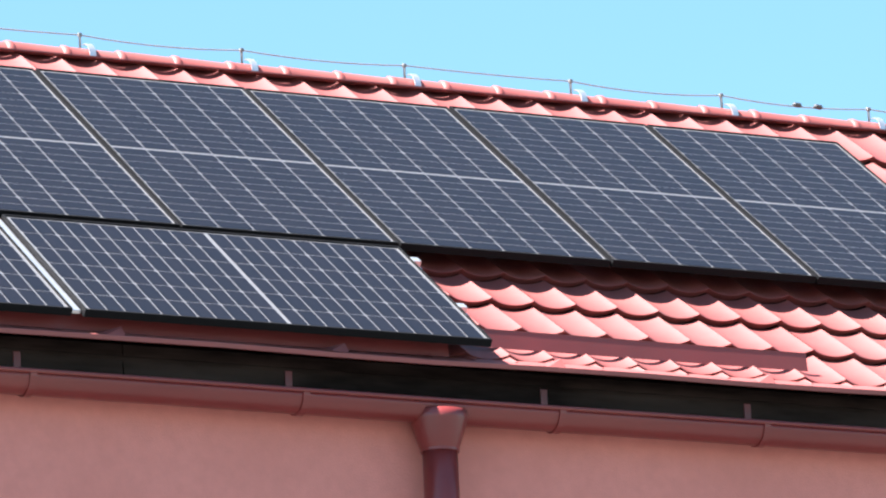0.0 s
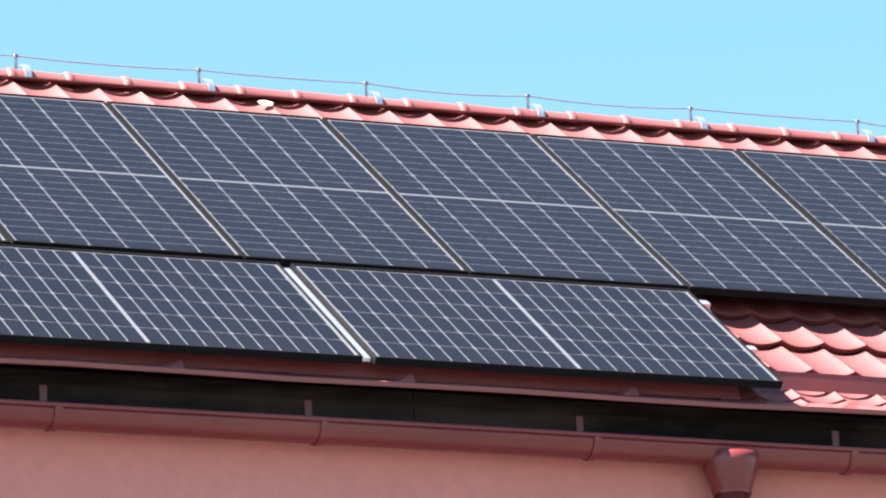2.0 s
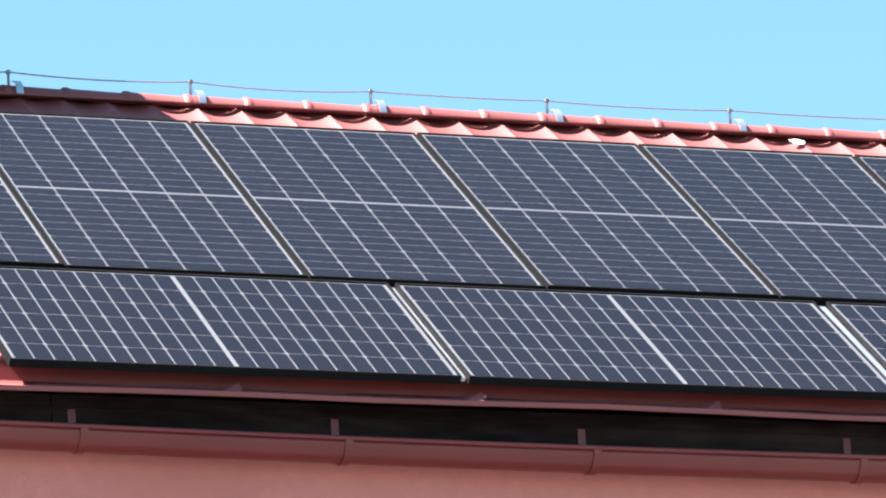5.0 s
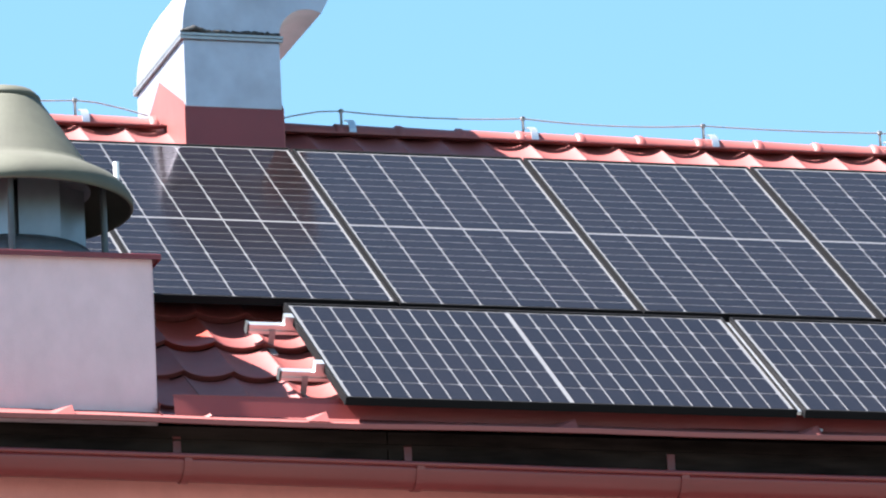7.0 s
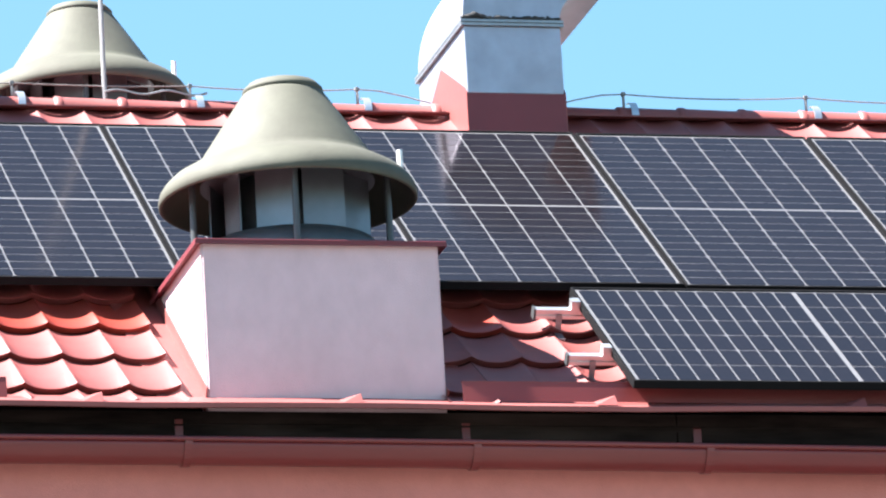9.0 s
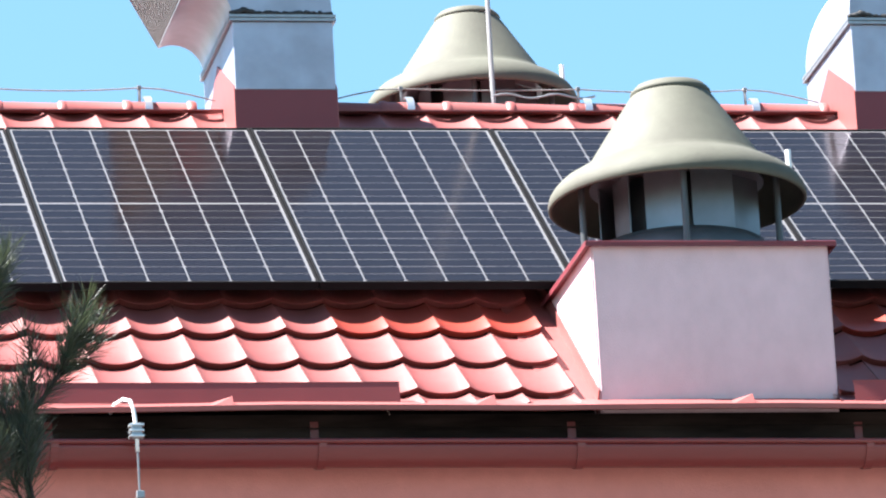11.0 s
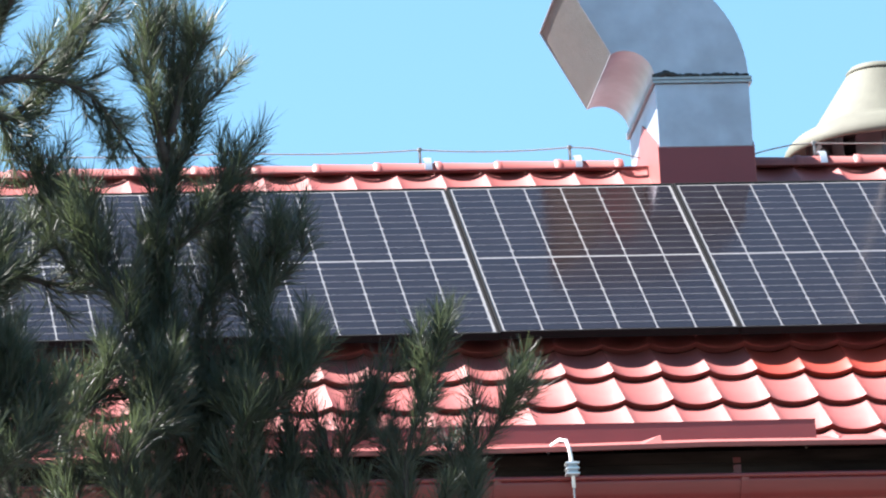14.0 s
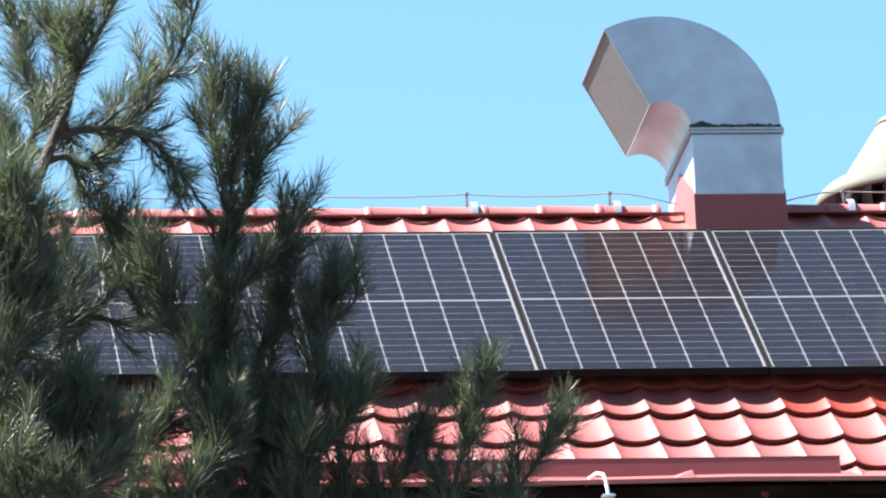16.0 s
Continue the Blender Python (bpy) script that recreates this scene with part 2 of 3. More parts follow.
gutter = empty("gutter", pose(0, 0, 0), "brown-red half-round metal gutter along the eaves", "gutter")
bm = bmesh.new()
prev = None
for x in [X0 + k * 0.5 for k in range(int((X1 - X0) / 0.5) + 1)]:
    ring = []
    for r in (GUT_R, GUT_R - 0.004):
        for k in range(13):
            a = math.pi * k / 12
            ring.append((x, GUT_Y - r * math.cos(a), gut_z(x) - r * math.sin(a)))
    ring = ring[:13] + ring[13:][::-1]
    vs = [bm.verts.new(p) for p in ring]
    if prev:
        for k in range(len(vs)):
            j = (k + 1) % len(vs)
            bm.faces.new((prev[k], prev[j], vs[j], vs[k]))
    prev = vs
bmesh.ops.recalc_face_normals(bm, faces=bm.faces)
part("trough", bm, M_GUTTER, gutter, smooth=True)
part("lip", tube([(x, GUT_Y - GUT_R - 0.003, gut_z(x) + 0.004) for x in [X0 + k * 0.5 for k in range(57)]], 0.010, 8), M_GUTTER, gutter, "rolled front bead", smooth=True)
for x in (-11.6, -10.6, -9.5, -8.5, -7.5, -6.5, -5.45, -4.4, -3.355, -2.33, -1.17, -0.218, 0.89, 1.957, 3.135, 4.385, 5.605, 6.612, 7.7, 8.8, 9.9):
    bm = bmesh.new()
    prev = None
    for k in range(15):
        a = math.pi * k / 14
        ring = []
        for dx, r in ((-0.016, GUT_R + 0.001), (0.016, GUT_R + 0.001), (0.016, GUT_R + 0.007), (-0.016, GUT_R + 0.007)):
            ring.append(bm.verts.new((x + dx, GUT_Y - r * math.cos(a), gut_z(x) - r * math.sin(a))))
        if prev:
            for i in range(4):
                j = (i + 1) % 4
                bm.faces.new((prev[i], prev[j], ring[j], ring[i]))
        prev = ring
    box(bm, x - 0.016, x + 0.016, WALL_Y - 0.041, WALL_Y - 0.036, gut_z(x) - 0.02, gut_z(x) + 0.125)
    bmesh.ops.recalc_face_normals(bm, faces=bm.faces)
    part("gutter_bracket", bm, M_GUTTER, gutter)

# downpipe with its funnel
DX = 5.045
pipe = empty("downpipe", pose(0, 0, 0), "brown-red metal downpipe below the gutter outlet", "downpipe")
part("funnel", lathe([(0.125, 9.10), (0.122, 9.06), (0.10, 8.99), (0.082, 8.935), (0.078, 8.93), (0.078, 9.0), (0.11, 9.10)], 32, centre=(DX, GUT_Y, 0), closed=True), M_GUTTER, pipe, smooth=True)
part("pipe", tube([(DX, GUT_Y, 8.945), (DX, GUT_Y, 8.6), (DX + 0.01, GUT_Y + 0.02, 8.3), (DX + 0.01, GUT_Y + 0.02, 0.1)], 0.076, 24), M_GUTTER, pipe, smooth=True)
part("collar", tube([(DX, GUT_Y, 8.925), (DX, GUT_Y, 8.955)], 0.083, 24), M_GUTTER, pipe)

# ---- eave drip edge ----
bm = bmesh.new()
q0, q1, q2 = at(0, S_EAVE - 0.20, H_TILE - 0.045), at(0, S_EAVE + 0.080, H_TILE + 0.033), at(0, S_EAVE + 0.080, H_TILE + 0.033) + Vector((0, 0.003, -0.015))
rows = []
for k in range(57):
    x = X0 + (X1 - X0) * k / 56
    w = 0.004 * math.sin(k * 1.7) + 0.003 * math.sin(k * 0.6)
    rows.append([bm.verts.new((x, p.y, p.z + w)) for p in (q0, q1 + Vector((0, 0, 0.004)), q1, q2, q2 + Vector((0, 0.012, 0)), q0 - Vector((0, 0, 0.01)))])
for a, b in zip(rows, rows[1:]):
    for k in range(6):
        j = (k + 1) % 6
        bm.faces.new((a[k], a[j], b[j], b[k]))
bmesh.ops.recalc_face_normals(bm, faces=bm.faces)
tagged(link("drip_edge", bm, M_TILE), "red sheet metal drip edge along the eaves", "drip edge", kind="structure")

# ---- solar panels ----
PW, PL = 1.049, 1.90


def cell_bm(w, l, c, top):
    bm = bmesh.new()
    a, b = w / 2, l / 2
    if top:
        pts = ((-a, -b), (a, -b), (a, b - c), (a - c, b), (-a + c, b), (-a, b - c))
    else:
        pts = ((-a + c, -b), (a - c, -b), (a, -b + c), (a, b), (-a, b), (-a, -b + c))
    up = [bm.verts.new((x, y, 0.0009)) for x, y in pts]
    lo = [bm.verts.new((x, y, 0.0)) for x, y in pts]
    bm.faces.new(up)
    for k in range(6):
        bm.faces.new((lo[k], lo[(k + 1) % 6], up[(k + 1) % 6], up[k]))
    return bm


def solar_panel(m, label, group):
    ob = empty("solar_panel", pose(0, 0, 0), label, "solar panel", group)
    bm = bmesh.new()
    t = 0.010
    for x0, x1, y0, y1 in ((0, t, -PL, 0), (PW - t, PW, -PL, 0), (t, PW - t, -t, 0), (t, PW - t, -PL, -PL + t)):
        box(bm, x0, x1, y0, y1, -0.035, 0.0)
    part("frame", bm, M_FRAME, ob, "dark anodised aluminium frame")
    part("backsheet", box_bm(t, PW - t, -PL + t, -t, -0.010, -0.0062), M_BACK, ob, "white backsheet under glass")
    cw, cl = 0.1683, 0.0835
    x0, y0 = (PW - 6 * cw) / 2, -(PL - 22 * cl - 0.014) / 2
    kinds = []
    for top in (True, False):
        c = link("solar_cell", cell_bm(cw - 0.0066, cl - 0.0066, 0.008, top), M_CELL, ob)
        kinds.append(c)
    first = [True, True]
    for r in range(22):
        for k in range(6):
            i = r % 2
            p = (x0 + (k + 0.5) * cw, y0 - (r + 0.5) * cl - (0.014 if r > 10 else 0), -0.0060)
            if first[i]:
                kinds[i].location = p
                first[i] = False
            else:
                c = new("solar_cell", kinds[i].data)
                c.parent, c.location = ob, p
    ob.matrix_basis = m
    return ob


UP_GROUP, LOW_GROUP = "upper row of solar panels", "lower row of solar panels"
rnd = random.Random(5)
first = None
edges = [-0.014 + (8 - i) * (1.0625 if i < 8 else 1.0535) for i in range(18)]
for i in range(17):
    m = on_roof(edges[i] - PW - 0.0045, 0.0, rnd.uniform(-0.002, 0.002)) @ pose(0, 0, 0, rnd.uniform(-0.06, 0.06), rnd.uniform(-0.06, 0.06), 0)
    if first is None:
        first = solar_panel(m, "dark solar panel standing upright in the upper roof row", UP_GROUP)
    else:
        copy_thing(first, m)
for x in (-0.516, 1.418, 3.376):
    m = on_roof(x, 1.953, 0.0) @ pose(0, -1.042, 0, 0, 0, 90)
    tagged(copy_thing(first, m), "dark solar panel lying lengthwise in the lower roof row", "solar panel", LOW_GROUP)


# ---- rails that carry the panels ----
def roof_box(bm, x0, x1, s0, s1, h0, h1):
    v = [bm.verts.new(at(x, s, h)) for x in (x0, x1) for s in (s0, s1) for h in (h0, h1)]
    for f in ((0, 1, 3, 2), (4, 6, 7, 5), (0, 4, 5, 1), (2, 3, 7, 6), (0, 2, 6, 4), (1, 5, 7, 3)):
        bm.faces.new([v[i] for i in f])
    bmesh.ops.recalc_face_normals(bm, faces=bm.faces)
    return bm


for s, xa, xb in ((0.40, -9.6, 8.52), (1.45, -9.6, 8.52), (2.10, -0.70, 5.33), (2.62, -0.69, 5.33)):
    rail = empty("mounting_rail", pose(0, 0, 0), "aluminium mounting rail on roof hooks under the solar panels", "mounting rail", "mounting rails")
    bm = roof_box(bmesh.new(), xa, xb, s - 0.018, s + 0.018, -0.052, -0.036)
    roof_box(bm, xa, xb, s - 0.018, s + 0.018, -0.076, -0.062)
    roof_box(bm, xa, xb, s - 0.010, s + 0.010, -0.0625, -0.0515)
    part("rail", bm, M_ALU, rail)
    part("end_cap", roof_box(bmesh.new(), xa - 0.008, xa + 0.001, s - 0.021, s + 0.021, -0.079, -0.033), M_DARK, rail, "black end cap")
    x = xa + 0.10
    while x < xb:
        bm = roof_box(bmesh.new(), x - 0.012, x + 0.012, s + 0.019, s + 0.025, -0.135, -0.055)
        roof_box(bm, x - 0.014, x + 0.014, s + 0.02, s + 0.10, -0.137, -0.131)
        part("roof_hook", bm, M_STEEL, rail)
        x += 1.05
    if s > 2:
        for xc, w in ((-0.534, 0.018), (5.292, 0.018)):
            part("end_clamp", roof_box(bmesh.new(), xc - w, xc + w, s - 0.022, s + 0.022, -0.038, 0.003), M_ALU, rail)

# pale strips that close the joints of the lower row
for x0, x1 in ((1.387, 1.415), (3.324, 3.370)):
    strip = roof_box(bmesh.new(), x0, x1, 1.960, 2.965, -0.0355, -0.018)
    bmesh.ops.bevel(strip, geom=strip.edges[:], offset=0.002, segments=1, affect="EDGES")
    tagged(link("joint_strip", strip, M_ALU), "pale aluminium strip between two solar panels", "joint strip", "joint strips")

# ---- snow guards ----
for xa, xb, s in ((X0 + 0.2, -3.02, 2.945), (-1.19, 5.12, 2.945), (5.15, 6.96, 2.80)):
    guard = empty("snow_guard", pose(0, 0, 0), "red sheet metal snow guard standing above the eaves", "snow guard", "snow guards")
    foot, crown = at(0, s, -0.115), at(0, s, -0.115) + Vector((0, 0.010, 0.082))
    lengths = max(1, round((xb - xa) / 2.05))
    for seg in range(lengths):
        sa2, sb2 = xa + (xb - xa) * seg / lengths, xa + (xb - xa) * (seg + 1) / lengths + (0.03 if seg < lengths - 1 else 0)
        lift = 0.002 * (seg % 2)
        bm = bmesh.new()
        rows = []
        for k in range(9):
            x = sa2 + (sb2 - sa2) * k / 8
            w = 0.003 * math.sin(x * 3.1)
            rows.append([bm.verts.new((x, p.y + dy + w - lift, p.z + dz + lift)) for p, dy, dz in ((foot, 0, 0), (crown, 0, 0), (crown, 0.0015, -0.001), (foot, 0.0015, 0.002))])
        for a, b in zip(rows, rows[1:]):
            for k in range(4):
                bm.faces.new((a[k], a[(k + 1) % 4], b[(k + 1) % 4], b[k]))
        bm.faces.new(rows[0])
        bm.faces.new(rows[-1][::-1])
        bmesh.ops.recalc_face_normals(bm, faces=bm.faces)
        part("plate", bm, M_SHEET, guard)
        fold = [(sa2 + (sb2 - sa2) * k / 8, crown.y + 0.010 + 0.003 * math.sin((sa2 + (sb2 - sa2) * k / 8) * 3.1) - lift, crown.z + lift + 0.001) for k in range(9)]
        bm = bmesh.new()
        strip = [[bm.verts.new((x, y + dy, z + dz)) for dy, dz in ((-0.011, -0.002), (-0.011, 0.003), (0.012, 0.005), (0.012, 0.001))] for x, y, z in fold]
        for a, b in zip(strip, strip[1:]):
            for k in range(4):
                bm.faces.new((a[k], a[(k + 1) % 4], b[(k + 1) % 4], b[k]))
        bm.faces.new(strip[0])
        bm.faces.new(strip[-1][::-1])
        bmesh.ops.recalc_face_normals(bm, faces=bm.faces)
        part("top_fold", bm, M_SHEET, guard, "folded top edge")
for k in range(-7, 11):
    x = 0.43 + k * 1.036
    a, b, c = at(x, 2.985, -0.098), at(x, 3.048, -0.086), at(x, 3.005, -0.094) + Vector((0, 0, 0.032))
    bm = bmesh.new()
    l = [bm.verts.new(p - Vector((0.065, 0, 0))) for p in (a, b)] + [bm.verts.new(p + Vector((0.02, 0, 0))) for p in (a, b, c)]
    for f in ((0, 1, 3, 2), (0, 4, 1), (1, 4, 3), (2, 3, 4), (0, 2, 4)):
        bm.faces.new([l[i] for i in f])
    bmesh.ops.recalc_face_normals(bm, faces=bm.faces)
    tagged(link("snow_guard_bracket", bm, M_TILE), "small red folded metal bracket at the roof edge", "bracket", "snow guard brackets")


# ---- plastered chimneys with a rotary cowl ----
def chimney(m, depth_front, depth_back, label):
    """Base at the middle of the top of the shaft; the shaft reaches down by depth_front at its front and depth_back at its back."""
    ob = empty("chimney", m, label, "chimney", "plastered chimneys")
    bm = bmesh.new()
    a = 0.484
    c = [bm.verts.new((x, y, z)) for x, y in ((-a, -0.5), (a, -0.5), (a, 0.5), (-a, 0.5)) for z in (0.0, -depth_front if y < 0 else -depth_back)]
    for k in range(4):
        i, j = 2 * k, 2 * ((k + 1) % 4)
        bm.faces.new((c[i], c[i + 1], c[j + 1], c[j]))
    bm.faces.new((c[0], c[2], c[4], c[6]))
    bm.faces.new((c[1], c[7], c[5], c[3]))
    bmesh.ops.recalc_face_normals(bm, faces=bm.faces)
    bmesh.ops.bevel(bm, geom=[e for e in bm.edges if abs(e.verts[0].co.x - e.verts[1].co.x) < 1e-5 and abs(e.verts[0].co.y - e.verts[1].co.y) < 1e-5], offset=0.008, segments=2, affect="EDGES")
    part("shaft", bm, M_PINK, ob)
    bm = box_bm(-a - 0.028, a + 0.028, -0.53, 0.53, 0.003, 0.015, bevel=0.003)
    box(bm, -a - 0.028, a + 0.028, -0.53, -0.526, -0.007, 0.003)
    box(bm, -a - 0.028, -a - 0.024, -0.526, 0.53, -0.007, 0.003)
    box(bm, a + 0.024, a + 0.028, -0.526, 0.53, -0.007, 0.003)
    part("cap_sheet", bm, M_BASE, ob, "brown-red sheet metal cap")
    cowl = part("cowl", lathe([(0.520, 0.316), (0.526, 0.322), (0.526, 0.345), (0.519, 0.368), (0.503, 0.392), (0.470, 0.424), (0.425, 0.450), (0.385, 0.469), (0.364, 0.482), (0.352, 0.500), (0.172, 0.772), (0.164, 0.781), (0.154, 0.777), (0.330, 0.495), (0.36, 0.458), (0.42, 0.428), (0.46, 0.402), (0.49, 0.372), (0.508, 0.345), (0.512, 0.318)], 64, closed=True), M_COWL, ob, "khaki bell-shaped cowl", smooth=True)
    part("cowl_top", lathe([(0.150, 0.772), (0.166, 0.788), (0.164, 0.799), (0.140, 0.824), (0.085, 0.842), (0.0, 0.849)], 48), M_COWL, cowl, smooth=True)
    part("crown_plate", lathe([(0.0, 0.405), (0.355, 0.402), (0.355, 0.394), (0.0, 0.39)], 40), M_VANE, cowl)
    part("base_ring", lathe([(0.385, 0.024), (0.385, 0.070), (0.372, 0.105), (0.345, 0.135), (0.33, 0.135), (0.33, 0.024)], 56, closed=True), M_DARK, ob, "dark grey base ring", smooth=True)
    part("lower_skirt", lathe([(0.400, 0.024), (0.398, 0.050), (0.388, 0.050), (0.39, 0.024)], 56, closed=True), M_DARK, ob, smooth=True)
    drum = part("rotor_core", lathe([(0.0, 0.06), (0.24, 0.06), (0.24, 0.389), (0.0, 0.389)], 32), M_DARK, ob, smooth=True)
    for k in range(9):
        bm = box_bm(-0.085, 0.085, -0.003, 0.003, 0.08, 0.39)
        bmesh.ops.rotate(bm, verts=bm.verts, cent=(0, 0, 0), matrix=Matrix.Rotation(radians(72), 3, "Z"))
        bmesh.ops.translate(bm, verts=bm.verts, vec=(0.290, 0, 0))
        bmesh.ops.rotate(bm, verts=bm.verts, cent=(0, 0, 0), matrix=Matrix.Rotation(2 * math.pi * (k + 0.15) / 9, 3, "Z"))
        part("vane", bm, M_VANE, drum)
    for k in range(5):
        a2 = 2 * math.pi * (k + 0.62) / 5
        part("strut", tube([(0.415 * math.cos(a2), 0.415 * math.sin(a2), 0.02), (0.415 * math.cos(a2), 0.415 * math.sin(a2), 0.402)], 0.014, 10), M_DARK, ob)
    part("pin", tube([(0.43, -0.18, 0.40), (0.43, -0.18, 0.50)], 0.012, 10), M_WHITE, ob, "pale plastic pin on the brim")
    return ob


main = chimney(pose(-1.722, -1.72, 10.012), 0.75, 0.25, "pale pink plastered chimney with a khaki bell-shaped cowl")
tagged(copy_thing(main, pose(-1.60, 2.9, 11.90) @ Matrix.Diagonal((0.96, 0.96, 0.96, 1))), "khaki bell-shaped cowl on a chimney behind the ridge")
# tall lower part of the chimney on the far slope
tagged(link("brick_stack", box_bm(-1.60 - 0.46, -1.60 + 0.46, 2.43, 3.37, 9.2, 11.30), M_PINK), "pale pink plastered stack behind the ridge", "stack")
# maker's mark on the far cowl: a ring and a bar
bm = bmesh.new()
mark = [bm.verts.new((r * math.cos(2 * math.pi * k / 20), 0, r * math.sin(2 * math.pi * k / 20))) for r in (0.012, 0.020) for k in range(20)]
for k in range(20):
    bm.faces.new((mark[k], mark[(k + 1) % 20], mark[20 + (k + 1) % 20], mark[20 + k]))
box(bm, 0.028, 0.075, -0.001, 0.001, -0.006, 0.004)
bmesh.ops.solidify(bm, geom=bm.faces[:20], thickness=0.003)
emblem = tagged(link("maker_mark", bm, M_DARK), "dark ring and bar mark on the cowl", "mark")
emblem.matrix_basis = pose(-1.906, 2.690, 12.335, -25, 0, -54)
# red flashing round the chimney at the eaves
flash = empty("chimney_flashing", pose(0, 0, 0), "red sheet flashing where the chimney meets the tiles", "flashing")
for x0, x1, h0, h1, nm in ((-2.2135, -2.2075, -0.20, -0.10, "upstand"), (-1.2365, -1.2305, -0.20, -0.10, "upstand"), (-2.40, -2.2135, -0.156, -0.150, "apron"), (-1.2305, -1.10, -0.156, -0.150, "apron")):
    part(nm, roof_box(bmesh.new(), x0, x1, 1.30, 2.86, h0, h1), M_TILE, flash)


# ---- ventilation ducts on the ridge ----
DUCT_W, DUCT_Y0, DUCT_Y1 = 0.442, 0.18, 1.02


def vent_duct(m, side, label):
    """A square sheet metal duct with a bend to one side (-1: towards -x); its origin lies on the ridge line, at the middle of its width."""
    ob = empty("ventilation_duct", m, label, "ventilation duct", "ventilation ducts")
    y0, y1 = DUCT_Y0 - RIDGE.y, DUCT_Y1 - RIDGE.y
    w = DUCT_W / 2
    zb, zt = -0.03, 0.28
    part("riser", box_bm(-w, w, y0, y1, zb, zt, bevel=0.004), M_ZINC, ob, "galvanised sheet metal riser")
    # red base with a pointed side sheet that follows both roof slopes
    e = 0.006
    prof = [(y0 - e, -0.60), (y0 - e, -0.03), (y0 + 0.02, 0.0), (0.0, 0.21), (y1 - 0.02, 0.0), (y1 + e, -0.03), (y1 + e, -0.60)]
    for x0 in (-w - e, w + e - 0.004):
        bm = bmesh.new()
        a = [bm.verts.new((x0, y, z)) for y, z in prof]
        b = [bm.verts.new((x0 + 0.004, y, z)) for y, z in prof]
        bm.faces.new(a)
        bm.faces.new(b[::-1])
        for k in range(len(prof)):
            j = (k + 1) % len(prof)
            bm.faces.new((a[k], b[k], b[j], a[j]))
        bmesh.ops.recalc_face_normals(bm, faces=bm.faces)
        part("side_flashing", bm, M_TILE, ob, "pointed red side sheet")
    # front and back stand in shade, put into a darker red than the sides
    for ya, yb in ((y0 - e, y0 - 0.001), (y1 + 0.001, y1 + e)):
        part("base_apron", box_bm(-w - e + 0.004, w + e - 0.004, ya, yb, -0.60, -0.032), M_BASE, ob, "dark red sheet metal base")
    # flange
    bm = bmesh.new()
    f = 0.014
    loops = []
    for d, z in ((0.001, zt), (f, zt), (f, zt + 0.012), (0.006, zt + 0.013), (0.006, zt + 0.016), (f, zt + 0.017), (f, zt + 0.029), (0.001, zt + 0.029)):
        loops.append([bm.verts.new(q) for q in ((-w - d, y0 - d, z), (w + d, y0 - d, z), (w + d, y1 + d, z), (-w - d, y1 + d, z))])
    for a, b in zip(loops, loops[1:] + loops[:1]):
        for k in range(4):
            bm.faces.new((a[k], a[(k + 1) % 4], b[(k + 1) % 4], b[k]))
    bmesh.ops.recalc_face_normals(bm, faces=bm.faces)
    part("flange", bm, M_STEEL, ob)
    # bend: an arc of 118 degrees
    zc = zt + 0.03
    r0, r1 = 0.135, 0.135 + DUCT_W
    cx = -w - r0
    t = 0.004
    bm = bmesh.new()
    rings = []
    n = 28
    for k in range(n + 1):
        a = radians(118) * k / n
        ca, sa = math.cos(a), math.sin(a)
        ring = []
        for r, y in ((r0, y0), (r1, y0), (r1, y1), (r0, y1), (r0 + t, y0 + t), (r1 - t, y0 + t), (r1 - t, y1 - t), (r0 + t, y1 - t)):
            ring.append(bm.verts.new((cx + r * ca, y, zc + r * sa)))
        rings.append(ring)
    for a, b in zip(rings, rings[1:]):
        for k in range(4):
            j = (k + 1) % 4
            bm.faces.new((a[k], b[k], b[j], a[j]))
            bm.faces.new((a[4 + k], a[4 + j], b[4 + j], b[4 + k]))
    for ring in (rings[0], rings[-1]):
        for k in range(4):
            j = (k + 1) % 4
            bm.faces.new((ring[k], ring[j], ring[4 + j], ring[4 + k]))
    if side > 0:
        bmesh.ops.scale(bm, vec=(-1, 1, 1), verts=bm.verts)
    bmesh.ops.recalc_face_normals(bm, faces=bm.faces)
    bend = part("bend", bm, M_ZINC, ob, "curved galvanised sheet metal bend")
    # mesh over the mouth
    a = radians(117)
    bm = bmesh.new()
    out = Vector((math.cos(a), 0, math.sin(a)))
    c0 = Vector((cx, 0, zc))
    nr = 40
    for k in range(nr + 1):
        r = r0 + 0.006 + (DUCT_W - 0.012) * k / nr
        p = c0 + out * r
        tube([p + Vector((0, y0 + 0.004, 0)), p + Vector((0, y1 - 0.004, 0))], 0.0022, 4, bm)
    ny = 60
    for k in range(ny + 1):
        y = y0 + 0.006 + (y1 - y0 - 0.012) * k / ny
        tube([c0 + out * (r0 + 0.004) + Vector((0, y, 0)), c0 + out * (r1 - 0.004) + Vector((0, y, 0))], 0.002, 4, bm)
    if side > 0:
        bmesh.ops.scale(bm, vec=(-1, 1, 1), verts=bm.verts)
        bmesh.ops.recalc_face_normals(bm, faces=bm.faces)
    part("mouth_screen", bm, M_WIRE, bend, "wire mesh over the mouth")["kind"] = "stuff"
    # lumpy black sealant along the joint
    rr = random.Random(3)
    bm = bmesh.new()
    x = -w - 0.01
    pts, rad = [], []
    while x < w + 0.005:
        pts.append((x, y0 - 0.003, zc + 0.006 + rr.uniform(-0.004, 0.005) + 0.010 * math.exp(-((x + w - 0.05) / 0.04) ** 2)))
        rad.append(rr.uniform(0.006, 0.013) + 0.007 * math.exp(-((x + w - 0.05) / 0.04) ** 2))
        x += 0.012
